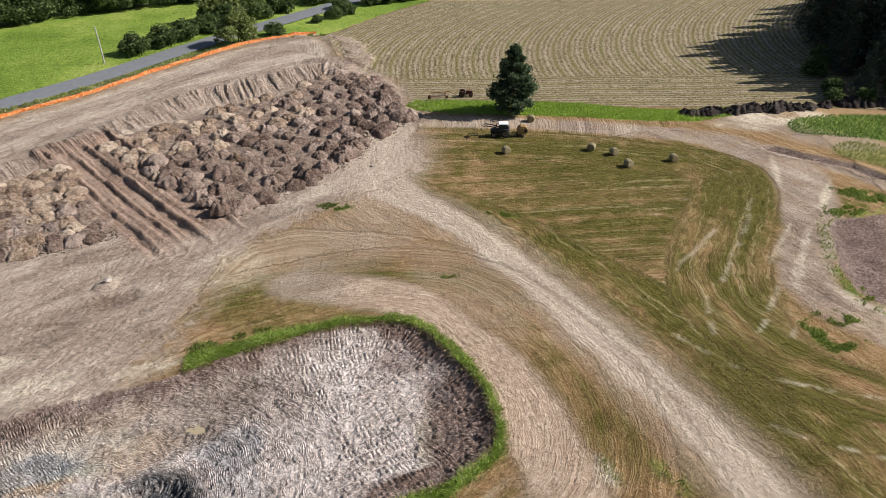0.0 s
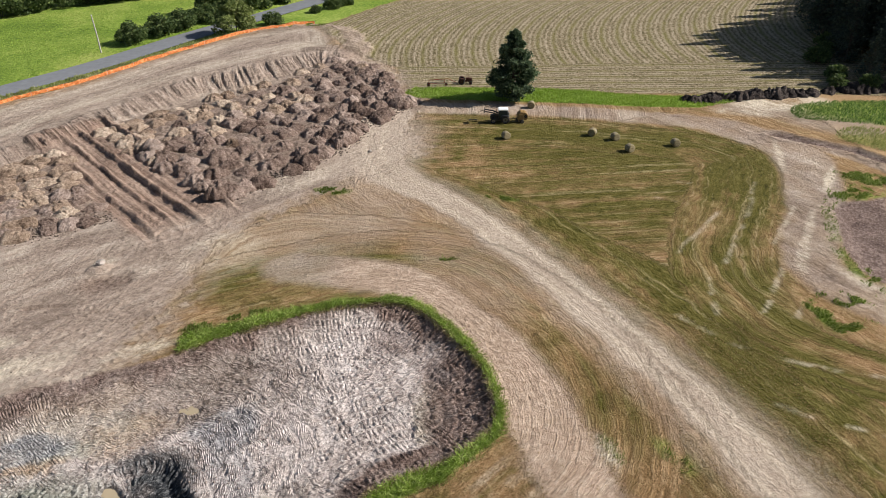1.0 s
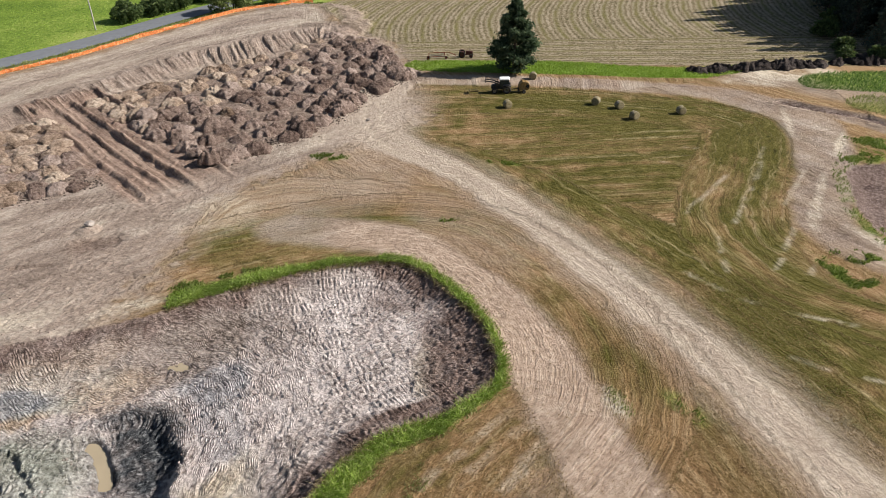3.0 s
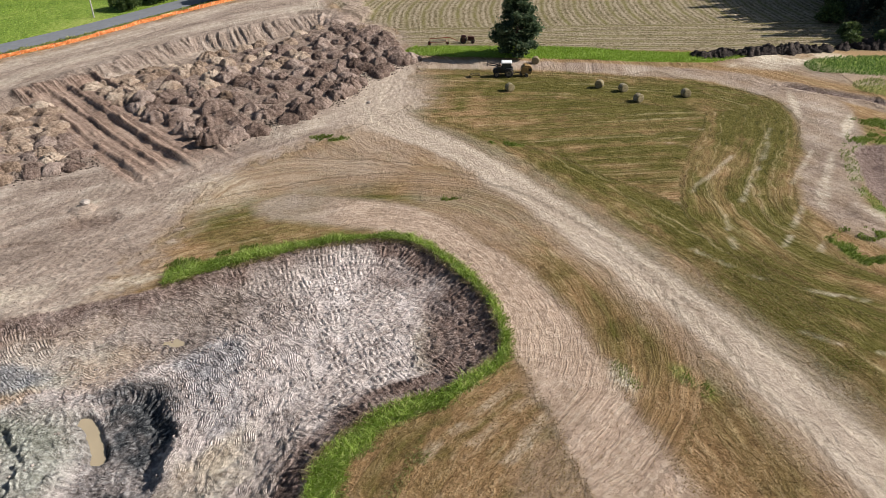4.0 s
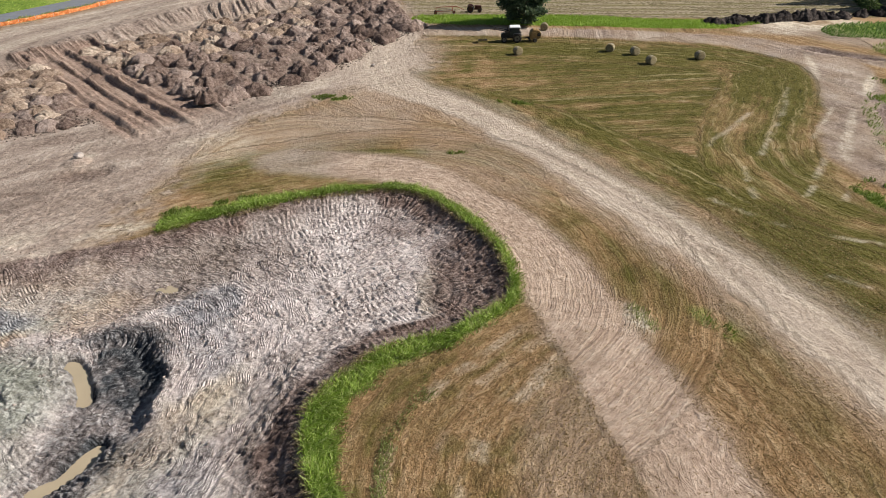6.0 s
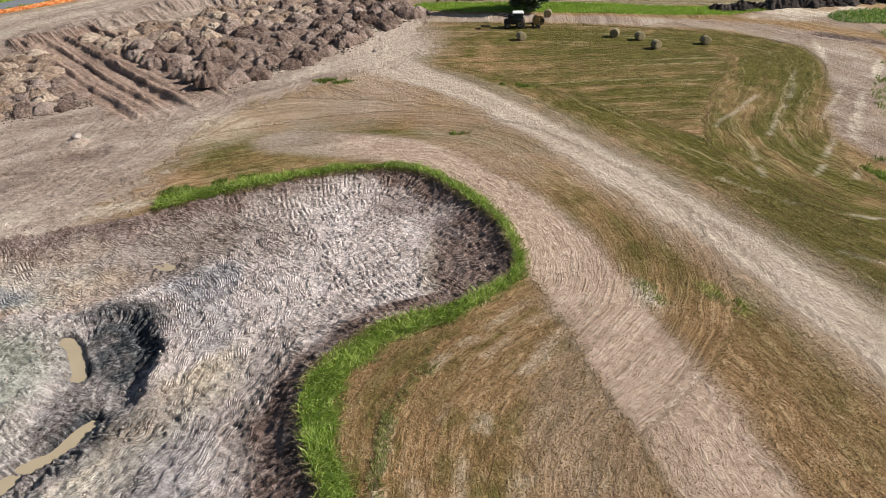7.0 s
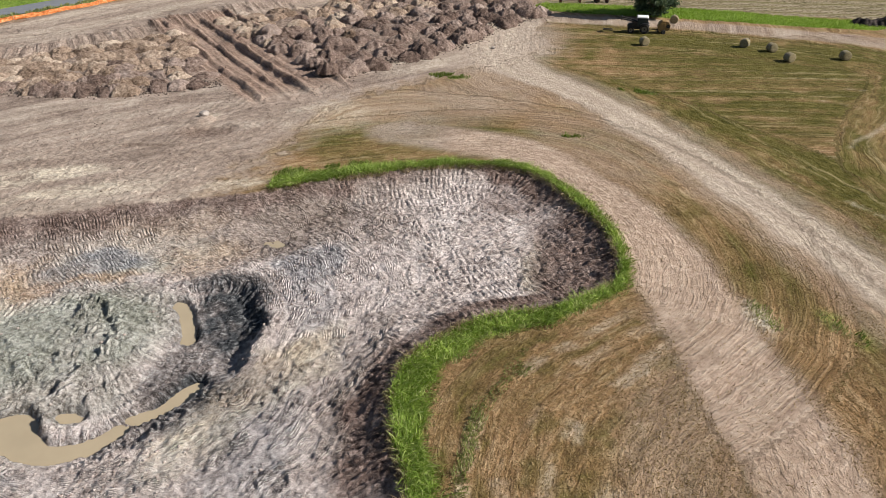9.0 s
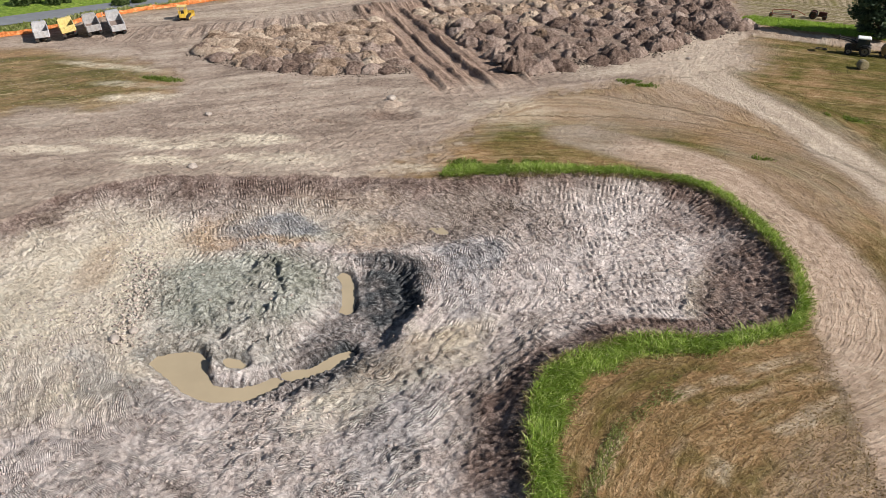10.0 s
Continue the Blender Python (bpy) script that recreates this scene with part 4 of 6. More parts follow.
def strip_mesh(name, line, half, lift, mat, label, category):
    d = np.gradient(line, axis=0)
    d /= np.hypot(d[:, 0], d[:, 1])[:, None]
    nrm = np.stack([-d[:, 1], d[:, 0]], 1)
    cols = np.linspace(-half, half, 9)
    verts = []
    for p, q in zip(line, nrm):
        for c in cols:
            x, y = p + q * c
            verts.append((x, y, float(plain(x, y)) + lift + 0.07 * (1 - (c / half) ** 2)))
    k = len(cols)
    faces = [(i * k + j, i * k + j + 1, (i + 1) * k + j + 1, (i + 1) * k + j) for i in range(len(line) - 1) for j in range(k - 1)]
    ob = mesh_part(name, verts, faces, mat, label=label, flat=False)
    return tagged(ob, category=category, kind="structure")


strip_mesh("road", curve([tuple(p) for p in ROAD[::4]], steps=10), 3.3, 0.16, ASPHALT, "grey asphalt country road with worn edges", "road")


def still_water(line, z, label):
    """A level sheet of water; the ground rises round its shores."""
    bm = fresh()
    c = bm.verts.new((*line.mean(0), z))
    vs = [bm.verts.new((x, y, z)) for x, y in line]
    for i in range(len(vs)):
        bm.faces.new((c, vs[i], vs[(i + 1) % len(vs)]))
    return tagged(part("water", bm, MUDDY, None, label), category="water", kind="structure")


still_water(BOWL.mean(0) + (BOWL - BOWL.mean(0)) * 0.93, WATER_Z, "still muddy brown water in the bottom of the dug bowl")
ANGLES = np.arange(24) / 24 * math.tau
still_water(np.stack([-21.1 + 0.95 * np.cos(ANGLES), 43.4 + 0.55 * np.sin(ANGLES)], 1), at(-21.1, 43.4) + 0.13, "small pale puddle on the clay shelf")

# ---- soil heaps ----


def heap_mesh(name, seed, mat, radius=1.74, height=1.42):
    """A tipped load of soil: a slumped cone of clods, longer one way, with creases between the lumps."""
    r = np.random.default_rng(seed)
    rings, sides = 14, 34
    a = np.arange(sides) / sides * math.tau
    lobes = sum(r.uniform(0.04, 0.13) * np.sin(a * k + r.uniform(0, 6.28)) for k in (2, 3, 5, 7))
    lean = r.uniform(-0.3, 0.3, 2)
    verts, faces = [], []
    for i in range(rings + 1):
        s = i / rings
        rr = radius * s * (1 + lobes * s)
        px, py = rr * np.cos(a), rr * np.sin(a)
        top = height * max(0.0, 1 - s ** 2.5) ** 0.9 * (1 + 0.2 * lobes)
        big = np.abs(value_noise(px + seed * 17.3, py + 5.1 * seed, 1.15, seed, 2, 0.5))
        small = np.abs(value_noise(px + seed * 3.3, py, 0.5, seed + 9, 2, 0.6))
        tiny = value_noise(px, py + seed * 7.7, 0.24, seed + 4, 1)
        n = 0.75 * big + 0.5 * small - 0.3
        z = top + (n + 0.1 * tiny) * (1 - s ** 4) - 0.3 * (s > 0.99)
        if i == 0:
            verts.append((lean[0], lean[1], float(z.mean())))
        else:
            verts += list(zip(px + lean[0] * (1 - s) + n * 0.3, py + lean[1] * (1 - s) - n * 0.25, z))
    for k in range(sides):
        faces.append((0, 1 + k, 1 + (k + 1) % sides))
    for i in range(rings - 1):
        o, q = 1 + i * sides, 1 + (i + 1) * sides
        faces += [(o + k, q + k, q + (k + 1) % sides, o + (k + 1) % sides) for k in range(sides)]
    return mesh_part(name, verts, faces, mat, flat=False)


def heaps():
    r = np.random.default_rng(5)
    dark = [tagged(heap_mesh("dirt_mound", s, HEAP_DARK), "tipped heap of dark brown cloddy topsoil among other heaps", "soil heap", "heaps of the soil stockpile") for s in range(6)]
    tan = [tagged(heap_mesh("dirt_mound", s + 20, HEAP_TAN), "tipped heap of pale tan crumbly subsoil among other heaps", "soil heap", "heaps of the soil stockpile") for s in range(6)]
    used = set()
    front, back_a = HEAP_FRONT, HEAP_BACK
    rows = 11
    spots = []
    for k in range(rows):
        f = k / (rows - 1)
        for i in range(16):
            s = (i + (0.5 if k % 2 else 0)) / 15.4
            if s > 1:
                continue
            p = front[int(s * (len(front) - 1))] * (1 - f) + back_a[int(s * (len(back_a) - 1))] * f
            spots.append((p[0], p[1], f))
    front_b, back_b = WEST_FRONT, WEST_BACK
    for k in range(9):
        f = k / 8
        for i in range(14):
            s = (i + (0.5 if k % 2 else 0)) / 13.5
            if s > 1:
                continue
            p = front_b[int(s * (len(front_b) - 1))] * (1 - f) + back_b[int(s * (len(back_b) - 1))] * f
            spots.append((p[0], p[1], 0.35 + 0.65 * f + 0.1 * (k % 2)))
    zs = heights([p[0] for p in spots], [p[1] for p in spots])
    for (x, y, f), z in zip(spots, zs):
        x, y = x + r.normal(0, 0.38), y + r.normal(0, 0.38)
        pale = 0.8 * f + r.normal(0, 0.16) - 0.3 * float(smooth(-30, -8, x)) + 0.25 * float(smooth(-36, -50, x)) > 0.61
        kind = int(r.integers(6))
        src = (tan if pale else dark)[kind]
        k = r.uniform(0.74, 1.06) * (1.1 if f < 0.1 else 0.97)
        m = pose(x, y, z - 0.12, r.normal(0, 4), r.normal(0, 4), r.uniform(0, 360)) @ Matrix.Diagonal((k * r.uniform(0.9, 1.15), k, k * r.uniform(0.66, 0.98) * (1 - 0.2 * f) * (0.75 if x < -40 else 0.95), 1))
        if src in used:
            src = src.copy()
            scene.collection.objects.link(src)
        used.add(src)
        used.add((tan if pale else dark)[kind])
        src.matrix_world = m
    for src in dark + tan:
        if src not in used:
            bpy.data.objects.remove(src)
    # dark clods along the far track
    line = curve([(39.4, 109.4), (43, 109.2), (47, 109.8), (52, 110.0), (56, 110.6), (61, 111.2), (68, 111.6), (74, 111.4)])
    for i, s in enumerate(np.linspace(0, 1, 25)):
        x, y = line[int(s * (len(line) - 1))] + r.normal(0, 0.4, 2)
        ob = tagged(heap_mesh("turf_lump", 60 + i % 7, CLOD_DARK, 1.65, 0.95), "dark lump of dug-out turf and roots beside the track", "soil heap", "clumps along the far track")
        ob.matrix_world = pose(x, y, at(x, y) - 0.08, 0, 0, r.uniform(0, 360)) @ Matrix.Scale(r.uniform(0.75, 1.15), 4)


heaps()

# ---- trees and shrubs ----


def leaf_cards(centres, size, r, up=0.3, long=1.6):
    """Small bent leaves, each turned its own way."""
    n = len(centres)
    d = r.normal(size=(n, 3))
    d[:, 2] *= 0.6
    d /= np.linalg.norm(d, axis=1)[:, None]
    e = np.cross(d, r.normal(size=(n, 3)))
    e /= np.linalg.norm(e, axis=1)[:, None] + 1e-9
    s = size * r.uniform(0.6, 1.35, (n, 1))
    a, b = d * s * long / 2, e * s / 2
    v = np.stack([centres - a, centres - b * 0.8, centres + a, centres + b], 1)
    v[:, 2, 2] += up * s[:, 0] * 0.4
    return v.reshape(-1, 3), np.arange(n * 4).reshape(-1, 4)


def conifer(name, seed, height, width, mat, leaves, label, trunk_h=0.04, round_top=0.6, density=0.5, cat="tree", group=""):
    """A trunk, whorls of limbs and needles in clumps along them."""
    r = np.random.default_rng(seed)
    top = thing(name, label, cat, 0, 0, 0, 0, group)
    bm = fresh()
    rod(bm, (0, 0, -0.3), (0.05, 0.03, height * 0.55), height * 0.018 + 0.05, height * 0.011, 9)
    rod(bm, (0.05, 0.03, height * 0.55), (0, 0, height * 0.97), height * 0.011, 0.02, 7)
    pts = []
    limbs = int(height * 9)
    for i in range(limbs):
        f = (i + r.random()) / limbs
        z = height * (trunk_h + (0.97 - trunk_h) * f)
        reach = width / 2 * (min(1, (1 - f) * 1.35) ** round_top) * min(1, 0.62 + f * 3.2) * r.uniform(0.66, 1.1)
        a = i * 2.4 + r.normal(0, 0.3)
        tip = np.array((math.cos(a) * reach, math.sin(a) * reach, z + reach * r.uniform(-0.12, 0.3)))
        root = np.array((0, 0, z))
        if reach > 0.5:
            rod(bm, root, root * 0.25 + tip * 0.75, 0.02 + reach * 0.014, 0.012, 4)
        k = max(8, int(leaves / limbs * (0.35 + reach / (width / 2))))
        t = r.uniform(0.25, 1.0, k) ** density
        spread = 0.10 + 0.16 * reach * (1 - 0.4 * t)
        pts.append(root + (tip - root) * t[:, None] + r.normal(size=(k, 3)) * spread[:, None] * (1, 1, 0.55))
    part("trunk", bm, BARK, top)
    v, f = leaf_cards(np.vstack(pts), 0.19 + height * 0.0105, r)
    mesh_part("crown", v, f, mat, top, flat=True)
    return top


def shrub(name, seed, height, width, mat, leaves, label, size=0.34, group="", cat="shrub"):
    """Several stems and a lumpy crown of separate leaf clumps."""
    r = np.random.default_rng(seed)
    top = thing(name, label, cat, 0, 0, 0, 0, group)
    bm = fresh()
    pts = []
    clumps = 26
    for i in range(clumps):
        a, q = r.uniform(0, math.tau), math.sqrt(r.random())
        rad = q * width / 2 * 0.86
        z = height * (0.22 + 0.66 * r.random() * math.sqrt(max(0.05, 1 - 0.85 * q * q)))
        c = np.array((math.cos(a) * rad, math.sin(a) * rad, z))
        rod(bm, (c[0] * 0.12, c[1] * 0.12, -0.2), c, 0.05, 0.015, 5)
        n = leaves // clumps
        d = r.normal(size=(n, 3))
        d /= np.linalg.norm(d, axis=1)[:, None]
        rr = r.uniform(0.45, 1.0, (n, 1)) ** 0.5 * r.uniform(0.14, 0.24) * min(width, height * 1.4)
        p = c + d * rr * (1, 1, 0.85)
        p[:, 2] = np.maximum(p[:, 2], 0.1)
        pts.append(p)
    part("stems", bm, BARK, top)
    v, f = leaf_cards(np.vstack(pts), size, r)
    mesh_part("crown", v, f, mat, top, flat=True)
    return top


def set_down(ob, x, y, turn=0, scale=1.0, sink=0.1):
    ob.matrix_world = pose(x, y, at(x, y) - sink, 0, 0, turn) @ Matrix.Scale(scale, 4)
    return ob


def planting():
    r = np.random.default_rng(11)
    pine = conifer("pine_tree", 3, 11.6, 7.0, PINE, 15000, "lone dark green pine with a rounded crown in grass", 0.05, 0.62)
    set_down(pine, 11.2, 112.4, 20)
    firs = [conifer("fir_tree", 30 + s, 21, 8.8, DEEP, 3700, "tall dark fir at the edge of the shaded wood", 0.06, 0.85, group="firs of the wood") for s in range(3)]
    spots = [(74.5, 142, 1.02), (77, 134, 1.0), (79, 148, 1.05), (71.5, 126.5, 0.55), (84, 140, 1.1), (83, 128, 1.0), (76, 121, 0.85), (89, 156, 1.1), (99, 167, 1.1), (84, 117, 0.9), (92, 148, 1.1), (92, 134, 1.1),
             (107, 177, 1.15), (101, 158, 1.1), (100, 142, 1.1), (94, 122, 1.0), (110, 168, 1.1), (108, 152, 1.1), (114, 186, 1.1), (79, 112.5, 0.6), (89, 110, 0.7), (103, 128, 1.1), (70, 116, 0.42), (112, 180, 1.1), (76, 138, 0.9), (79, 130, 0.95), (77, 146, 0.95), (82, 136, 1.0), (84, 150, 1.0), (84, 152, 1.0), (94, 161.5, 1.1), (103, 172.5, 1.1), (81.5, 144, 1.05), (78.5, 125, 0.95), (80, 137, 1.05), (76, 151, 0.8), (86, 134, 1.1), (87, 146, 1.15), (96, 152, 1.1), (73.5, 131.5, 0.8)]
    for i, (x, y, k) in enumerate(spots):
        src = firs[i % 3]
        m = pose(x, y, at(x, y) - 0.3, 0, 0, r.uniform(0, 360)) @ Matrix.Scale(k, 4)
        if i < 3:
            src.matrix_world = m
        else:
            c = copy_thing(src, Matrix())
            c.matrix_world = m
    under = shrub("shrub", 70, 3.0, 4.2, SHRUB, 1800, "leafy green shrub under the firs of the wood", 0.3, "shrubs at the wood")
    set_down(under, 66.5, 126.5)
    for x, y, k in [(66, 118, 0.8), (64.5, 114, 0.7), (70, 131, 0.8), (69, 112.5, 0.8), (75, 109.5, 0.9), (72, 136, 0.9), (76, 116, 1.0)]:
        c = copy_thing(under, Matrix())
        c.matrix_world = pose(x, y, at(x, y) - 0.1, 0, 0, r.uniform(0, 360)) @ Matrix.Scale(k, 4)
    round_bush = shrub("roadside_bush", 80, 4.6, 6.6, SHRUB, 2900, "dark green rounded bush on the meadow beside the road", 0.36, "bushes along the road")
    set_down(round_bush, -66.0, 153.2)
    more = [(-62.0, 159.4, 1.1), (-58.6, 163.6, 1.0), (-55.6, 169.5, 1.05), (-51.5, 175.0, 1.1), (-38.8, 164.6, 0.72), (-27.2, 180.2, 0.72), (-24.4, 183.2, 0.7), (-46.5, 181, 1.2), (-41.5, 188, 1.2), (-33.5, 197, 1.3),
            (-19.5, 192.5, 0.9), (-14.5, 194.6, 1.0), (-10.0, 197.5, 1.1), (-30.5, 175.6, 0.45), (-26.5, 188.5, 0.7), (-4.5, 203, 1.1), (-101.5, 88.6, 0.42), (-100.0, 91.0, 0.35), (-118.5, 84, 0.7), (-113.5, 86.5, 0.6)]
    for x, y, k in more:
        c = copy_thing(round_bush, Matrix())
        c.matrix_world = pose(x, y, at(x, y) - 0.15, 0, 0, r.uniform(0, 360)) @ Matrix.Diagonal((k, k, k * r.uniform(0.85, 1.1), 1))
    willow = shrub("willow", 90, 8.2, 8.2, WILLOW, 5200, "pale green bushy willow between road and orange fence", 0.4, "willows at the road", "tree")
    set_down(willow, -45.4, 157.0)
    for x, y, k in [(-50.6, 181.0, 1.15), (-56.0, 178.5, 1.0)]:
        c = copy_thing(willow, Matrix())
        c.matrix_world = pose(x, y, at(x, y) - 0.15, 0, 0, 130) @ Matrix.Scale(k, 4)
    broad = shrub("broadleaf_tree", 95, 9.0, 10.0, SHRUB, 3600, "dense dark broadleaf tree of the row behind the meadow", 0.5, "trees behind the meadow", "tree")
    set_down(broad, -108, 184)
    for i, s in enumerate(np.linspace(0, 1, 15)):
        x, y = -116 + 62 * s + r.normal(0, 0.8), 181 + 30 * s + r.normal(0, 1.2)
        k = r.uniform(0.75, 1.05)
        c = copy_thing(broad, Matrix())
        c.matrix_world = pose(x, y, at(x, y) - 0.2, 0, 0, r.uniform(0, 360)) @ Matrix.Scale(k, 4)


planting()

# ---- grass ----


def blades(name, x, y, tall, width, mat, label, lean=0.45, seed=1, wind=(0.35, -0.2), category="grass"):
    """Standing grass: one thin blade a place."""
    r = np.random.default_rng(seed)
    z = heights(x, y)
    n = len(x)
    h = tall * r.uniform(0.55, 1.25, n)
    a = r.uniform(0, math.tau, n)
    dx, dy = np.cos(a) * width * r.uniform(0.6, 1.4, n), np.sin(a) * width * r.uniform(0.6, 1.4, n)
    gust = value_noise(x, y, 1.6, 13) * 0.9
    lx = (r.normal(0, lean, n) + wind[0] + gust) * h
    ly = (r.normal(0, lean, n) + wind[1] - gust) * h
    base = np.stack([x, y, z - 0.03], 1)
    v = np.empty((n, 5, 3))
    v[:, 0] = base - np.stack([dx, dy, 0 * dx], 1) * 0.5
    v[:, 1] = base + np.stack([dx, dy, 0 * dx], 1) * 0.5
    mid = base + np.stack([lx * 0.35, ly * 0.35, h * 0.62], 1)
    v[:, 2] = mid + np.stack([dx, dy, 0 * dx], 1) * 0.36
    v[:, 3] = mid - np.stack([dx, dy, 0 * dx], 1) * 0.36
    v[:, 4] = base + np.stack([lx, ly, h * 0.95], 1)
    i = np.arange(n)[:, None] * 5
    quads, tris = i + np.array([[0, 1, 2, 3]]), i + np.array([[3, 2, 4]])
    me = bpy.data.meshes.new(name)
    loops = np.hstack([quads, tris]).astype(np.int32)
    me.vertices.add(n * 5)
    me.vertices.foreach_set("co", v.astype(np.float32).ravel())
    me.loops.add(loops.size)
    me.loops.foreach_set("vertex_index", loops.ravel())
    me.polygons.add(n * 2)
    me.polygons.foreach_set("loop_start", (np.arange(n)[:, None] * 7 + np.array([[0, 4]])).astype(np.int32).ravel())
    me.update(calc_edges=True)
    me.materials.append(mat)
    return tagged(new(name, me), label, category, kind="stuff")


def inside_of(line, count, seed, margin=0.2, reach=None):
    """Random places inside an outline."""
    r = np.random.default_rng(seed)
    lo, hi = line.min(0), line.max(0)
    x, y = r.uniform(lo[0], hi[0], count * 6), r.uniform(lo[1], hi[1], count * 6)
    d, _ = nearest(x, y, line, True, 5)
    d = d + value_noise(x, y, 1.3, seed) * 0.18
    m = d < -margin
    return x[m][:count], y[m][:count]


def in_ovals(count, seed, *rows):
    r = np.random.default_rng(seed)
    xs, ys = [], []
    for cx, cy, a, b, turn in rows:
        n = int(count * a * b)
        q, t = np.sqrt(r.random(n)) * r.uniform(0.6, 1.1, n), r.uniform(0, math.tau, n)
        p, s = a * q * np.cos(t), b * q * np.sin(t)
        c, d = math.cos(radians(turn)), math.sin(radians(turn))
        xs.append(cx + p * c - s * d)
        ys.append(cy + p * d + s * c)
    return np.concatenate(xs), np.concatenate(ys)


def grasses():
    r = np.random.default_rng(3)
    x, y = r.uniform(-31, 9, 480000), r.uniform(10, 61, 480000)
    p, arc = nearest(x, y, PIT, True, 6)
    wide = rim_width(arc) * (0.88 + 0.5 * value_noise(x, y, 1.6, 17))
    m = (p > -0.12) & (p < wide) & (wide > 0.15) & (r.random(len(x)) < np.where(p > 1.6, 0.6, 1.0))
    blades("tall_grass", x[m], y[m], 0.47, 0.055, BLADE, "tall bright green uncut grass along the rim of the excavation", lean=0.7)
    lip = (p > -0.4) & (p < 0.06) & (wide > 0.15) & (value_noise(x, y, 1.2, 18) > -0.25)
    blades("dry_rim_grass", x[lip], y[lip], 0.3, 0.05, STRAW_BLADE, "straw-coloured dry grass hanging over the lip of the excavation", lean=0.9, seed=11)
    fringe = (p > wide - 0.3) & (p < wide + 0.45) & (wide > 0.15) & (r.random(len(x)) < 0.3)
    blades("grass_fringe", x[fringe], y[fringe], 0.3, 0.055, DRY_BLADE, "half-dry shorter grass along the outer edge of the uncut rim", seed=10)
    x, y = inside_of(STRIP, 19000, 4, 0.0)
    blades("grass_strip", x, y, 0.32, 0.085, STRIP_BLADE, "bright green uncut grass strip beside the far track", seed=2)
    x, y = inside_of(EAST_GREEN, 10000, 5, 0.0)
    blades("grass_bank", x, y, 0.4, 0.1, BANK_BLADE, "coarse green grass patch beside the rutted track", seed=3)
    x, y = inside_of(EAST_BANK, 9000, 6, 0.0)
    blades("rough_grass", x, y, 0.4, 0.09, DRY_BLADE, "rough half-dry grass on the bank above the ditch", seed=4)
    x, y = in_ovals(330, 8, (-14, 80.5, 2.6, 1.1, -15), (35.2, 52.6, 0.9, 3, 15), (38.2, 54.4, 1.0, 2.6, 60), (37.4, 50.6, 2.4, 0.7, 10), (7, 77.5, 2.6, 0.5, -20), (-66, 60.5, 3.2, 0.9, 10), (49, 76.5, 3, 1.8, 20),
                    (39.6, 54.4, 0.6, 2.2, 40), (42.6, 58, 0.7, 3, -20), (53, 80, 4, 1.8, -35), (-28.4, 160, 2.4, 4, 0), (-22.9, 52.6, 1.7, 1.0, 22), (-19, 54.4, 2.6, 0.6, 20), (0.7, 63.6, 1.0, 0.4, 0), (17.3, 35.4, 0.7, 1.2, 20))
    sx, sy = r.uniform(38, 60, 9000), r.uniform(50, 79, 9000)
    e, _ = nearest(sx, sy, EAST_POND, True, 6)
    ring_of = (e > 0.1) & (e < 1.6)
    x, y = np.r_[x, sx[ring_of]], np.r_[y, sy[ring_of]]
    m = value_noise(x, y, 1.1, 55, 3) > -0.05
    x, y = x[m], y[m]
    blades("weeds", x, y, 0.34, 0.07, WEED_BLADE, "low patches of green weeds left standing in the stubble", seed=5)
    x, y = in_ovals(150, 9, (12.9, 36.7, 0.7, 1.8, 20), (16.6, 36.2, 0.6, 1.3, 30), (-2.2, 28, 0.5, 4, -20), (-3.2, 24, 0.4, 4, 0))
    wx, wy = r.uniform(-9, 2, 24000), r.uniform(12, 33, 24000)
    p, _ = nearest(wx, wy, PIT, True, 8)
    laid = (np.abs(bend_gap(wx, wy) - 1.7 - 0.3 * value_noise(wx, wy, 2.2, 3)) < 0.45) & (value_noise(wx, wy, 1.5, 47, 3) > -0.15) & (wy < 30) & (p > 1)
    x, y = np.r_[x, wx[laid]], np.r_[y, wy[laid]]
    blades("dry_grass", x, y, 0.3, 0.05, DRY_BLADE, "bleached dry grass tufts left in the mown hay", seed=6)
    # short stubble of the mown hay
    n = 140000
    x, y = r.uniform(-9, 30, n), r.uniform(17, 52, n)
    p, _ = nearest(x, y, PIT, True, 6)
    keep = r.random(n) < np.clip(1.3 - (y - 18) / 40, 0.3, 1)
    x, y, p = x[keep], y[keep], p[keep]
    m, _ = nearest(x, y, MAIN_TRACK)
    k, _ = nearest(x, y, RED_TRACK)
    s, _ = nearest(x, y, SOIL, True, 12)
    ok = (p > 1.2) & (m > 3.0) & ((k > 2.6) | (r.random(len(x)) < 0.12)) & (s > 0)
    blades("hay_stubble", x[ok], y[ok], 0.09, 0.06, STUBBLE, "short cut hay stubble and loose straw on the mown field", lean=1.1, seed=9)
    # verge between road and fence, and the meadow edge
    r = np.random.default_rng(12)
    n = 19000
    s = r.uniform(0, len(FENCE) - 1.01, n)
    i = s.astype(int)
    a = FENCE[i] + (FENCE[i + 1] - FENCE[i]) * (s - i)[:, None]
    side = np.interp(a[:, 1], ROAD[:, 1], ROAD[:, 0])
    f = r.uniform(0.02, 0.72, n)
    x, y = a[:, 0] + (side - a[:, 0]) * f, a[:, 1] + 0.6 * f
    d, _ = nearest(x, y, ROAD, False, 10)
    m = d > 3.6
    blades("verge_grass", x[m], y[m], 0.55, 0.12, DRY_BLADE, "tall seeding verge grass between road and orange fence", seed=7)
    n = 30000
    x, y = r.uniform(-135, -30, n), r.uniform(80, 212, n)
    side = np.interp(y, ROAD[:, 1], ROAD[:, 0])
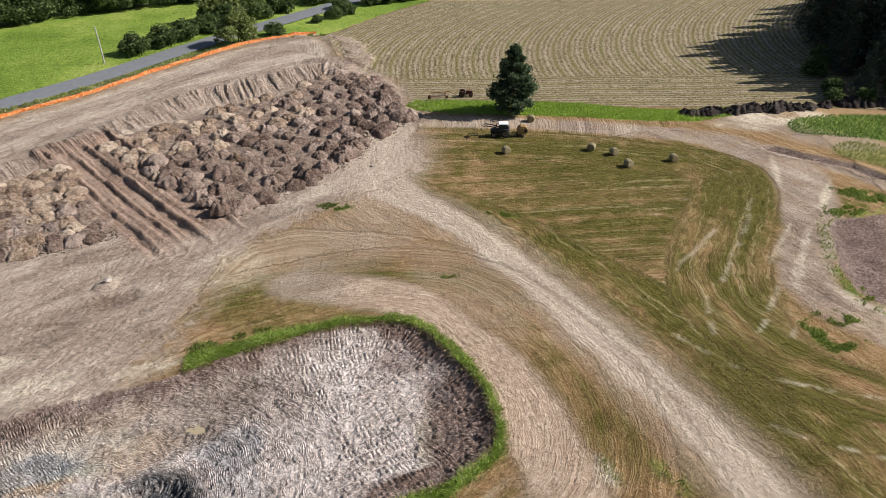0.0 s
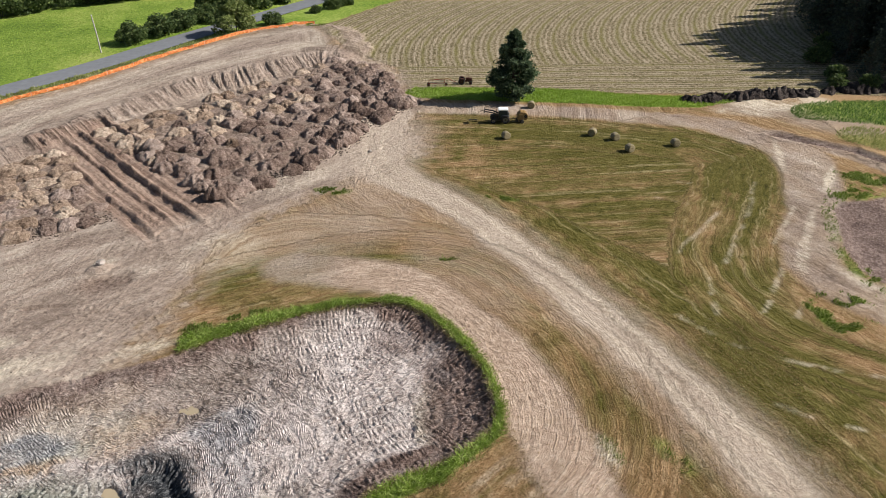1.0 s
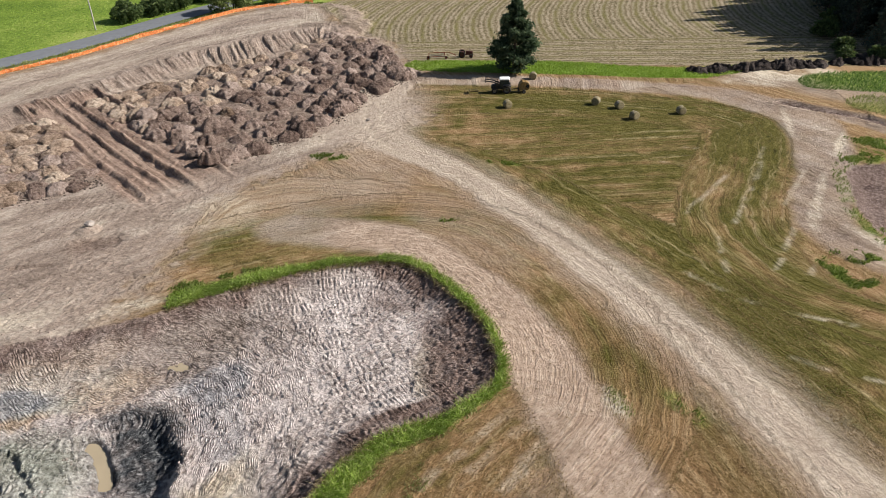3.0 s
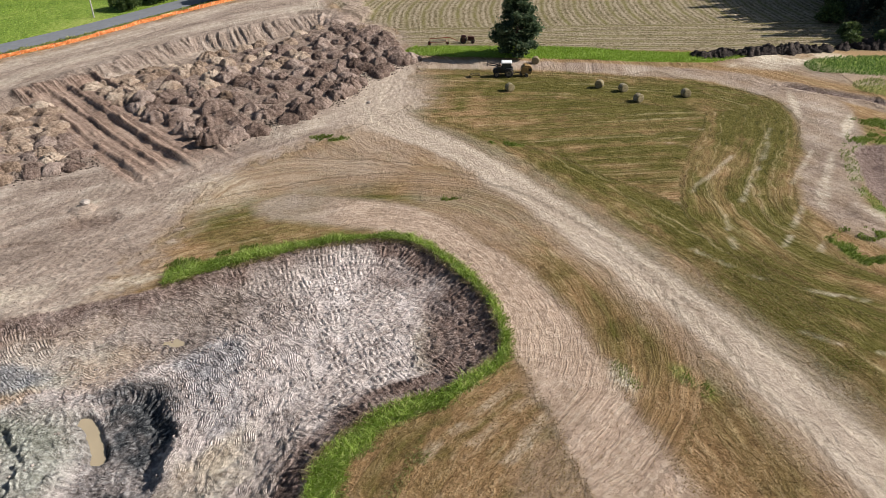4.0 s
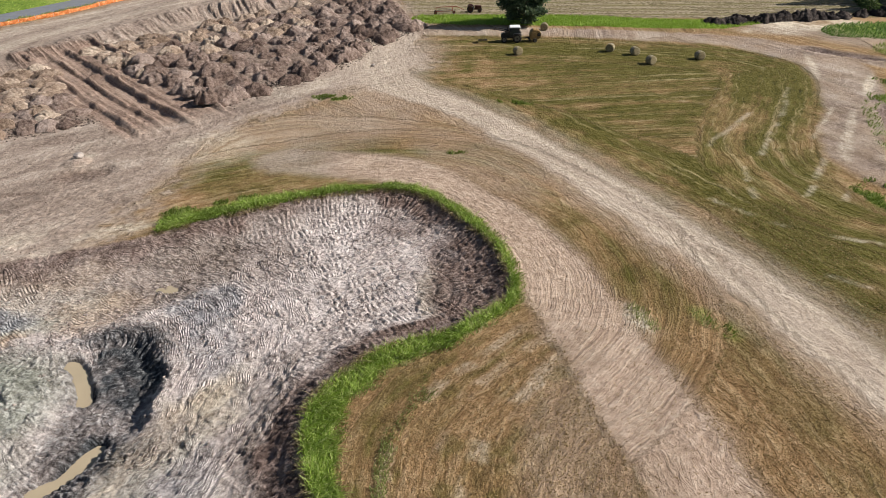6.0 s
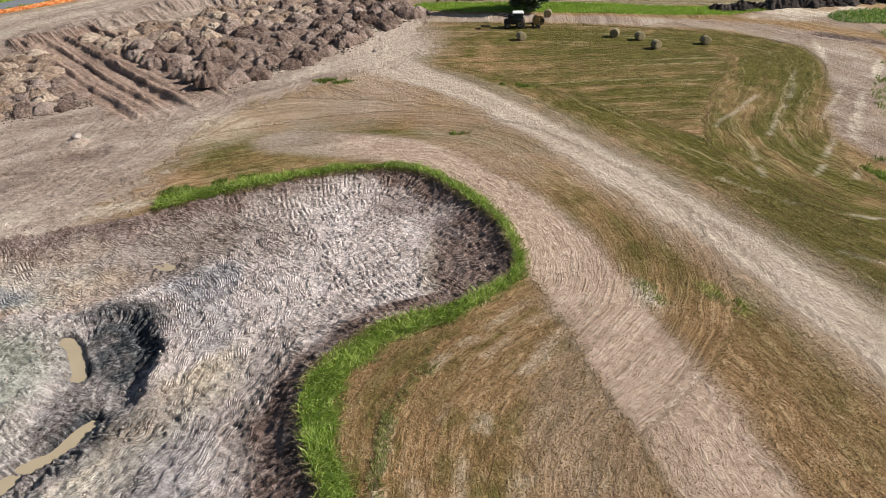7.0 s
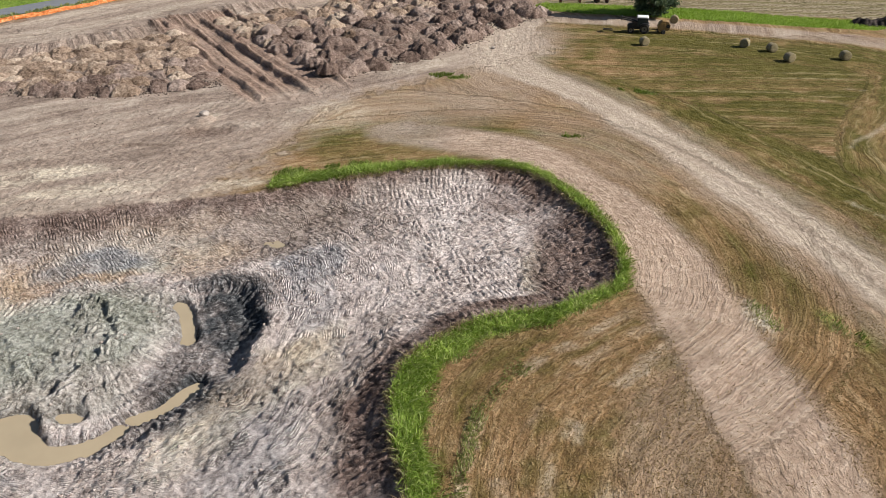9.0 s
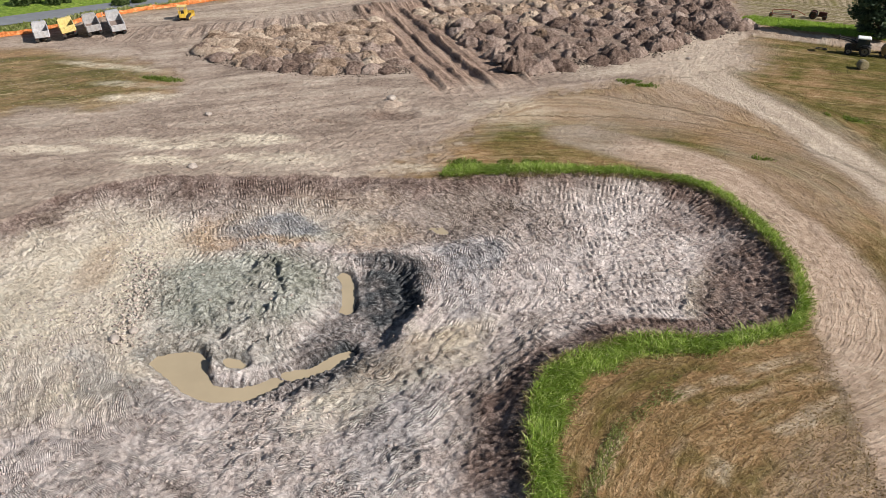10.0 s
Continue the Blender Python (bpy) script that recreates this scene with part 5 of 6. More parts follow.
    m = (x < side - 5.2) & (value_noise(x, y, 6, 15) > -0.35)
    blades("meadow_grass", x[m], y[m], 0.2, 0.14, STRIP_BLADE, "uneven tufts of the lush green meadow", seed=8)


grasses()

# ---- stones and clods ----


def rubble(name, x, y, size, mat, label, seed=1):
    """Loose broken lumps, each with its own corners."""
    r = np.random.default_rng(seed)
    n = len(x)
    z = heights(x, y)
    base = np.array([(1, 0, 0), (-1, 0, 0), (0, 1, 0), (0, -1, 0), (0, 0, 1), (0, 0, -1), (0.6, 0.6, 0.55), (-0.6, -0.55, 0.5)])
    tri = np.array([(4, 6, 2), (4, 0, 6), (0, 2, 6), (4, 2, 1), (4, 1, 7), (1, 3, 7), (3, 4, 7), (4, 3, 0), (5, 2, 0), (5, 1, 2), (5, 3, 1), (5, 0, 3)])
    s = size * r.uniform(0.4, 1.0, n) ** 1.6
    v = base[None] * r.uniform(0.6, 1.2, (n, 8, 3)) * s[:, None, None]
    a = r.uniform(0, math.tau, n)
    c, d = np.cos(a)[:, None], np.sin(a)[:, None]
    v = np.stack([v[..., 0] * c - v[..., 1] * d, v[..., 0] * d + v[..., 1] * c, v[..., 2] * 0.75], -1)
    v += np.stack([x, y, z + s * 0.25], 1)[:, None]
    f = (np.arange(n)[:, None, None] * 8 + tri[None]).reshape(-1, 3)
    me = bpy.data.meshes.new(name)
    me.vertices.add(n * 8)
    me.vertices.foreach_set("co", v.astype(np.float32).ravel())
    me.loops.add(f.size)
    me.loops.foreach_set("vertex_index", f.astype(np.int32).ravel())
    me.polygons.add(len(f))
    me.polygons.foreach_set("loop_start", np.arange(0, f.size, 3, dtype=np.int32))
    me.update(calc_edges=True)
    me.materials.append(mat)
    return tagged(new(name, me), label, "rubble", kind="stuff")


def lumps_mat(name, dark, pale):
    n = Nodes(name, 0.95, 0.1)
    g = n.node("ShaderNodeNewGeometry")
    return n.done(n.ramp(g.outputs["Random Per Island"], (0.0, dark), (1.0, pale)), n.bump(n.noise(14, 4), 0.5, 0.03))


def pool_gap(x, y):
    return np.minimum.reduce([nearest(x, y, line, True, 5)[0] for line in POOLS])


def loose_ground():
    r = np.random.default_rng(21)
    n = 14000
    x, y = r.uniform(-54, 5, n), r.uniform(10, 56, n)
    p, _ = nearest(x, y, PIT, True, 5)
    m = (p < -4.5) & (nearest(x, y, BOWL, True, 5)[0] > 0.3) & (value_noise(x, y, 3.0, 77) > 0.1)
    rubble("clay_clods", x[m], y[m], 0.12, lumps_mat("clay_lump", (0.20, 0.155, 0.13), (0.50, 0.42, 0.37)), "loose pale clay clods scattered over the excavation floor", 2)
    n = 520
    along = r.uniform(0, 1, n)
    x, y = -40.0 + 7.0 * along + r.normal(0, 0.7, n), 31.5 - 9.0 * along + r.normal(0, 0.7, n)
    x2, y2 = r.uniform(-40, -19, n), r.uniform(20, 38, n)
    o, _ = nearest(x2, y2, BOWL, True, 5)
    m = (o < -0.5) & (pool_gap(x2, y2) > 0.5) & (x2 < -25) & (r.random(n) < 0.3)
    x, y = np.r_[x, x2[m]], np.r_[y, y2[m]]
    q = pool_gap(x, y)
    rubble("broken_rock", x[q > 0.6], y[q > 0.6], 0.16, lumps_mat("rock_lump", (0.20, 0.16, 0.13), (0.52, 0.44, 0.38)), "broken grey rock and clods in the dug bowl", 3)
    n = 5000
    x, y = r.uniform(-100, -26, n), r.uniform(38, 100, n)
    s, _ = nearest(x, y, SOIL, True, 5)
    p, _ = nearest(x, y, PIT, True, 5)
    m = (s < -0.5) & (p > 0.5) & (value_noise(x, y, 7.0, 78) > 0.05)
    rubble("soil_crumbs", x[m], y[m], 0.1, lumps_mat("soil_lump", (0.10, 0.07, 0.052), (0.30, 0.235, 0.19)), "small soil crumbs and stones on the bare ground", 4)
    f = r.normal(0, 0.8, (3400, 2))
    line = np.vstack([HEAP_FRONT, WEST_FRONT])
    pts = line[r.integers(0, len(line), 3400)] + f * (1.3, 0.9)
    rubble("heap_crumbs", pts[:, 0], pts[:, 1], 0.2, lumps_mat("heap_lump", (0.06, 0.045, 0.036), (0.26, 0.20, 0.16)), "crumbled soil clods at the foot of the heaps", 5)
    for x, y, k in [(-44.8, 42.3, 0.42), (-52.3, 53.1, 0.34), (-36.4, 63.6, 0.5), (-10.2, 92.4, 0.3), (-34.0, 22.6, 0.36), (-33.6, 23.8, 0.3)]:
        bm = fresh()
        bmesh.ops.create_icosphere(bm, subdivisions=2, radius=k)
        for v in bm.verts:
            v.co *= 1 + 0.3 * noise.noise(v.co * 3.1 + Vector((x, y, 0)))
            v.co.z *= 0.7
        ob = tagged(part("stone", bm, STONE, None, "grey-brown field stone lying on bare soil"), category="stone", group="loose stones")
        ob.location = (x, y, at(x, y) + k * 0.25)


loose_ground()

# ---- machines ----
# each stands on z = 0 and faces -x before it is set down; they are drawn at their true size
TRUE = 1.27     # the plan above is drawn at 1 : 1.27, and brought to true size at the end


def wheel(name, parent, x, y, z, radius, width, rim_mat, lugs=0):
    """A tyre, with a rim and hub under it."""
    w = width / 2
    bm = fresh()
    r = radius
    ring(bm, x, y, z, [(-w, r * 0.62), (-w * 1.05, r * 0.82), (-w * 0.85, r * 0.97), (0, r), (w * 0.85, r * 0.97), (w * 1.05, r * 0.82), (w, r * 0.62), (0, r * 0.58)], 26)
    for k in range(lugs):
        a = k * math.tau / lugs
        c, s = math.cos(a), math.sin(a)
        side = 1 if k % 2 else -1
        m = Matrix.Translation((x + c * r * 1.0, y + side * w * 0.45, z + s * r * 1.0)) @ Matrix.Rotation(-a, 4, "Y") @ Matrix.Rotation(0.5 * side, 4, "X")
        bmesh.ops.create_cube(bm, size=1, matrix=m @ Matrix.Diagonal((r * 0.1, w * 0.95, r * 0.09, 1)))
    tyre = part(name, bm, RUBBER, parent, "black dusty rubber tyre", flat=False)
    bm = fresh()
    ring(bm, x, y, z, [(-w * 0.8, r * 0.6), (-w * 0.35, r * 0.52), (-w * 0.3, r * 0.14), (w * 0.3, r * 0.14), (w * 0.35, r * 0.52), (w * 0.8, r * 0.6)], 20)
    part("rim", bm, rim_mat, tyre)
    bm = fresh()
    rod(bm, (x, y - w * 0.9, z), (x, y + w * 0.9, z), r * 0.16, None, 12)
    part("hub", bm, DARK, tyre)
    return tyre


def tractor():
    t = thing("tractor", "dark tractor with white cab roof and raised front loader", "tractor")
    bm = fresh()
    prism(bm, [(-2.35, 0.75), (-2.35, 1.25), (-2.2, 1.5), (-0.75, 1.62), (-0.75, 0.75)], -0.36, 0.36, 0.06)
    part("bonnet", bm, BLACK, t)
    bm = fresh()
    box(bm, (-2.2, -0.3, 0.55), (1.0, 0.3, 0.85), 0.05)
    box(bm, (-0.2, -0.45, 0.7), (1.0, 0.45, 1.1), 0.05)
    rod(bm, (-1.75, -0.75, 0.5), (-1.75, 0.75, 0.5), 0.1)
    rod(bm, (0.55, -0.85, 0.78), (0.55, 0.85, 0.78), 0.14)
    part("chassis", bm, DARK, t)
    bm = fresh()
    for x in (-0.72, 0.25, 0.95):
        for y in (-0.62, 0.62):
            rod(bm, (x, y, 1.1), (x * 0.93 + 0.02, y * 0.92, 2.58), 0.045, None, 6)
    box(bm, (-0.75, -0.66, 1.02), (0.98, 0.66, 1.2), 0.04)
    part("cab_frame", bm, BLACK, t)
    for lo, hi in (((-0.72, -0.64, 1.22), (0.92, -0.61, 2.5)), ((-0.72, 0.61, 1.22), (0.92, 0.64, 2.5)), ((-0.73, -0.58, 1.22), (-0.7, 0.58, 2.5)), ((0.92, -0.58, 1.3), (0.95, 0.58, 2.5))):
        part("window", box(fresh(), lo, hi, 0.004), GLASS, t)
    bm = fresh()
    box(bm, (-0.95, -0.78, 2.55), (1.1, 0.78, 2.78), 0.09, 0.1)
    part("cab_roof", bm, WHITE, t, "clean white cab roof")
    bm = fresh()
    box(bm, (-0.1, -0.25, 1.15), (0.4, 0.25, 1.35), 0.05)
    box(bm, (0.3, -0.25, 1.3), (0.42, 0.25, 1.9), 0.05)
    part("seat", bm, BLACK, t)
    for y in (-0.8, 0.8):
        bm = fresh()
        prism(bm, [(-0.25, 1.45), (0.1, 1.68), (0.95, 1.68), (1.35, 1.4), (1.35, 1.33), (0.9, 1.58), (0.15, 1.58), (-0.2, 1.38)], y - 0.26, y + 0.26, 0.015)
        part("fender", bm, BLACK, t)
        wheel("rear_wheel", t, 0.55, y * 1.12, 0.78, 0.78, 0.46, STEEL, 28)
        wheel("front_wheel", t, -1.75, y * 0.98, 0.52, 0.52, 0.34, STEEL, 22)
    bm = fresh()
    rod(bm, (-1.2, 0.3, 1.55), (-1.2, 0.3, 2.45), 0.05)
    part("exhaust", bm, DARK, t)
    for y in (-0.52, 0.52):
        bm = fresh()
        rod(bm, (-0.55, y, 1.55), (-2.0, y, 2.15), 0.13, 0.12, 6)
        rod(bm, (-2.0, y, 2.15), (-3.35, y, 2.35), 0.12, 0.11, 6)
        rod(bm, (-0.6, y, 0.75), (-0.55, y, 1.6), 0.09, 0.09, 6)
        rod(bm, (-0.7, y, 0.95), (-1.7, y, 1.95), 0.045, 0.045, 6)
        part("loader_arm", bm, DARK, t)
    bm = fresh()
    box(bm, (-3.5, -0.7, 2.1), (-3.38, 0.7, 2.75), 0.02)
    for y in (-0.5, -0.17, 0.17, 0.5):
        rod(bm, (-3.45, y, 2.2), (-4.35, y, 2.32), 0.03, 0.008, 6)
    part("bale_fork", bm, DARK, t)
    for y in (-0.28, 0.28):
        part("headlight", box(fresh(), (-2.39, y - 0.1, 1.1), (-2.33, y + 0.1, 1.22), 0.015), GLASS, t)
    bm = fresh()
    rod(bm, (1.0, 0, 0.6), (1.45, 0, 0.55), 0.07)
    part("drawbar", bm, DARK, t)
    return t


def baler():
    b = thing("round_baler", "faded yellow-brown round baler hitched behind the tractor", "baler")
    bm = fresh()
    prism(bm, [(0.2, 0.55), (0.05, 1.1), (0.25, 1.75), (0.75, 2.15), (1.25, 2.1), (1.3, 0.5)], -0.72, 0.72, 0.05)
    part("bale_chamber", bm, TAN, b)
    bm = fresh()
    prism(bm, [(1.33, 0.5), (1.28, 2.1), (1.75, 2.0), (2.1, 1.55), (2.1, 0.95), (1.8, 0.5)], -0.7, 0.7, 0.05)
    part("tailgate", bm, TAN, b, "rusty yellow-brown tailgate")
    for y in (-0.76, 0.76):
        bm = fresh()
        box(bm, (0.35, y - 0.04, 0.7), (1.15, y + 0.04, 1.75), 0.03)
        part("side_panel", bm, TAN, b)
        bm = fresh()
        ring(bm, 1.7, y, 1.3, [(-0.05, 0.3), (0.05, 0.3), (0.05, 0.05), (-0.05, 0.05)], 16)
        part("pulley", bm, DARK, b)
        wheel("wheel", b, 1.0, y * 1.28, 0.36, 0.36, 0.26, STEEL)
    bm = fresh()
    for y in (-0.28, 0.28):
        rod(bm, (0.3, y, 0.62), (-1.35, 0, 0.58), 0.06, None, 6)
    rod(bm, (0.2, 0, 0.85), (-1.3, 0, 0.75), 0.04, None, 6)
    part("tongue", bm, DARK, b)
    bm = fresh()
    rod(bm, (0.12, -0.7, 0.42), (0.12, 0.7, 0.42), 0.16, None, 12)
    for k in range(24):
        a = k * 2.4
        y = -0.66 + k * 0.057
        rod(bm, (0.12, y, 0.42), (0.12 + 0.32 * math.cos(a), y, 0.42 + 0.32 * math.sin(a)), 0.012, 0.006, 4)
    part("pickup_reel", bm, DARK, b)
    return b


def old_tractor():
    t = thing("vintage_tractor", "small old dark red open tractor parked on stubble", "tractor")
    bm = fresh()
    prism(bm, [(-1.7, 0.7), (-1.75, 1.25), (-1.6, 1.32), (-0.3, 1.38), (-0.3, 0.7)], -0.24, 0.24, 0.05)
    part("bonnet", bm, OLD_RED, t)
    bm = fresh()
    box(bm, (-1.6, -0.18, 0.45), (0.9, 0.18, 0.75), 0.04)
    rod(bm, (0.55, -0.75, 0.68), (0.55, 0.75, 0.68), 0.12)
    rod(bm, (-1.4, -0.6, 0.42), (-1.4, 0.6, 0.42), 0.07)
    part("chassis", bm, OLD_RED, t)
    bm = fresh()
    box(bm, (0.45, -0.22, 0.95), (0.9, 0.22, 1.05), 0.03)
    box(bm, (0.85, -0.22, 1.0), (0.93, 0.22, 1.35), 0.03)
    part("seat", bm, BLACK, t)
    bm = fresh()
    rod(bm, (-0.25, 0, 1.25), (0.1, 0, 1.42), 0.025)
    ring(bm, 0.1, 0, 1.42, [(-0.2, 0.02), (0.2, 0.02), (0.2, 0.05), (-0.2, 0.05)], 10)
    part("steering_wheel", bm, BLACK, t)
    for y in (-0.72, 0.72):
        wheel("rear_wheel", t, 0.55, y, 0.68, 0.68, 0.3, OLD_RED, 22)
        wheel("front_wheel", t, -1.4, y * 0.85, 0.4, 0.4, 0.18, OLD_RED)
        bm = fresh()
        prism(bm, [(0.0, 1.2), (0.3, 1.4), (0.8, 1.42), (1.2, 1.2), (1.18, 1.15), (0.8, 1.36), (0.32, 1.34), (0.04, 1.15)], y - 0.17, y + 0.17, 0.01)
        part("fender", bm, OLD_RED, t)
    bm = fresh()
    rod(bm, (-1.0, 0, 1.35), (-1.0, 0, 1.95), 0.035)
    part("exhaust", bm, DARK, t)
    return t


def hay_rake():
    k = thing("hay_rake", "rusty red side-delivery hay rake behind the old tractor", "hay rake")
    bm = fresh()
    rod(bm, (-2.2, 0, 0.55), (-0.6, 0.1, 1.35), 0.06, None, 6)
    rod(bm, (-0.6, 0.1, 1.35), (3.6, 0.5, 1.35), 0.07, None, 6)
    rod(bm, (3.6, 0.5, 1.35), (3.6, 0.5, 0.4), 0.06, None, 6)
    rod(bm, (0.2, 0.2, 1.35), (0.2, 0.2, 0.5), 0.06, None, 6)
    rod(bm, (0.2, 0.2, 0.5), (3.6, 0.5, 0.5), 0.05, None, 6)
    part("frame", bm, RED, k)
    for i in range(4):
        bm = fresh()
        a = i * math.tau / 4 + 0.4
        dy, dz = 0.32 * math.cos(a), 0.32 * math.sin(a)
        rod(bm, (0.3, -0.25 + dy, 0.6 + dz), (3.5, 0.1 + dy, 0.6 + dz), 0.03, None, 5)
        for j in range(26):
            f = j / 25
            x, y = 0.3 + 3.2 * f, -0.25 + 0.35 * f
            rod(bm, (x, y + dy, 0.6 + dz), (x + 0.03, y + dy - 0.04, 0.6 + dz - 0.3), 0.009, 0.006, 3)
        part("tine_bar", bm, STEEL, k)
    for x, y in ((3.75, 0.95), (3.75, 0.0), (-0.1, 0.6)):
        wheel("wheel", k, x, y, 0.32, 0.32, 0.16, RED)
    return k


def dump_truck(cab, body, label):
    t = thing("dump_truck", label, "dump truck", group="parked dump trucks")
    bm = fresh()
    box(bm, (-3.4, -0.42, 0.72), (3.0, -0.28, 0.98), 0.02)
    box(bm, (-3.4, 0.28, 0.72), (3.0, 0.42, 0.98), 0.02)
    for x in (-2.6, -0.8, 1.2, 2.8):
        box(bm, (x, -0.3, 0.75), (x + 0.15, 0.3, 0.92), 0.02)
    for x in (1.05, 2.3):
        rod(bm, (x, -0.95, 0.52), (x, 0.95, 0.52), 0.11)
    rod(bm, (-2.7, -0.95, 0.52), (-2.7, 0.95, 0.52), 0.1)
    part("chassis", bm, DARK, t)
    bm = fresh()
    prism(bm, [(-3.75, 0.75), (-3.8, 1.55), (-3.55, 2.55), (-1.95, 2.62), (-1.9, 0.75)], -1.15, 1.15, 0.07)
    part("cab", bm, cab, t)
    part("windscreen", box(fresh(), (-3.74, -0.95, 1.65), (-3.6, 0.95, 2.35), 0.02), GLASS, t)
    for y in (-1.155, 1.155):
        part("side_window", box(fresh(), (-3.3, y - 0.01, 1.65), (-2.5, y + 0.01, 2.3), 0.004), GLASS, t)
    part("rear_window", box(fresh(), (-1.93, -0.7, 1.75), (-1.88, 0.7, 2.3), 0.01), GLASS, t)
    part("bumper", box(fresh(), (-3.95, -1.15, 0.5), (-3.75, 1.15, 0.78), 0.03), DARK, t)
    for y in (-1.3, 1.3):
        bm = fresh()
        rod(bm, (-3.3, y * 0.88, 2.2), (-3.4, y, 2.2), 0.02, None, 5)
        box(bm, (-3.46, y - 0.08, 1.85), (-3.38, y + 0.08, 2.3), 0.02)
        part("mirror", bm, DARK, t)
    bm = fresh()
    box(bm, (-1.65, -1.12, 1.05), (3.2, 1.12, 1.15), 0.02)
    part("box_floor", bm, LOAD_DIRT, t, "soil-stained dump box floor")
    for y in (-1.2, 1.2):
        bm = fresh()
        box(bm, (-1.7, y - 0.05, 1.0), (3.2, y + 0.05, 2.2), 0.03)
        for x in (-1.3, -0.3, 0.7, 1.7, 2.7):
            box(bm, (x, y - 0.1, 1.05), (x + 0.12, y + 0.1, 2.1), 0.015)
        box(bm, (-1.75, y - 0.09, 2.12), (3.22, y + 0.09, 2.26), 0.02)
        part("box_side", bm, body, t)
    bm = fresh()
    box(bm, (-1.78, -1.2, 1.05), (-1.68, 1.2, 2.75), 0.03)
    box(bm, (-2.75, -1.1, 2.7), (-1.68, 1.1, 2.78), 0.03)
    part("headboard", bm, body, t)
    bm = fresh()
    box(bm, (3.18, -1.2, 0.98), (3.28, 1.2, 2.1), 0.03)
    for y in (-1.1, -0.4, 0.4, 1.1):
        box(bm, (3.27, y - 0.06, 1.02), (3.34, y + 0.06, 2.06), 0.012)
    for z in (1.05, 1.55, 2.02):
        box(bm, (3.272, -1.18, z - 0.05), (3.322, 1.18, z + 0.05), 0.012)
    part("tailgate", bm, body, t)
    for y in (-0.95, 0.95):
        wheel("front_wheel", t, -2.7, y, 0.52, 0.52, 0.3, STEEL)
        for x in (1.05, 2.3):
            wheel("rear_wheel", t, x, y * 0.95, 0.52, 0.52, 0.55, STEEL)
        bm = fresh()
        box(bm, (2.95, y - 0.28, 0.35), (2.99, y + 0.28, 0.95), 0.006)
        part("mudflap", bm, RUBBER, t)
        part("tail_light", box(fresh(), (3.02, y - 0.12, 0.78), (3.08, y + 0.12, 0.9), 0.01), RED, t)
    return t


def bulldozer():
    d = thing("bulldozer", "worn yellow bulldozer parked on soil by the orange fence", "bulldozer")
    for y in (-0.85, 0.85):
        bm = fresh()
        out = [(-1.55, 0.35), (-1.35, 0.72), (1.2, 0.78), (1.6, 0.45), (1.35, 0.06), (-1.3, 0.0)]
        prism(bm, out, y - 0.24, y + 0.24, 0.06)
        for i in range(18):
            box(bm, (-1.4 + i * 0.155, y - 0.27, -0.0), (-1.34 + i * 0.155, y + 0.27, 0.05), 0.0)
        for i in range(16):
            box(bm, (-1.25 + i * 0.155, y - 0.27, 0.73), (-1.19 + i * 0.155, y + 0.27, 0.82), 0.0)
        track = part("track", bm, DARK, d, "muddy steel crawler track")
        bm = fresh()
        for x in (-1.15, -0.6, 0.0, 0.6, 1.15):
            rod(bm, (x, y - 0.26, 0.35), (x, y + 0.26, 0.35), 0.22, None, 14)
        part("rollers", bm, YELLOW, track)
    bm = fresh()
    prism(bm, [(-1.5, 0.6), (-1.5, 1.45), (-0.2, 1.6), (-0.2, 0.6)], -0.45, 0.45, 0.06)
    part("engine_hood", bm, YELLOW, d)
    bm = fresh()
    prism(bm, [(-0.2, 0.55), (-0.2, 1.15), (0.5, 1.05), (1.45, 1.35), (1.55, 0.55)], -0.58, 0.58, 0.05)
    part("body", bm, YELLOW, d)
    bm = fresh()
    for x in (-0.15, 1.25):
        for y in (-0.62, 0.62):
            rod(bm, (x, y, 1.1), (x, y, 2.55), 0.055, None, 6)
    part("canopy_frame", bm, YELLOW, d)
    part("canopy", prism(fresh(), [(-0.45, 2.5), (-0.4, 2.62), (0.5, 2.72), (1.4, 2.62), (1.45, 2.5)], -0.8, 0.8, 0.03), PALE, d)
    bm = fresh()
    box(bm, (0.5, -0.28, 1.05), (0.95, 0.28, 1.3), 0.04)
    box(bm, (0.9, -0.28, 1.25), (1.02, 0.28, 1.85), 0.04)
    part("seat", bm, BLACK, d)
    bm = fresh()
    prism(bm, [(-2.35, 0.05), (-2.55, 0.4), (-2.52, 0.8), (-2.3, 1.15), (-2.22, 1.12), (-2.4, 0.75), (-2.42, 0.42), (-2.25, 0.05)], -1.5, 1.5, 0.015)
    part("blade", bm, YELLOW, d)
    for y in (-1.2, 1.2):
        bm = fresh()
        box(bm, (-2.35, y - 0.09, 0.28), (0.4, y + 0.09, 0.48), 0.03)
        rod(bm, (-2.3, y * 0.9, 0.95), (-1.2, y * 0.62, 1.05), 0.05, None, 6)
        part("push_arm", bm, YELLOW, d)
    bm = fresh()
    rod(bm, (-0.95, 0.15, 1.5), (-0.95, 0.15, 2.2), 0.05)
    part("exhaust", bm, DARK, d)
    return d


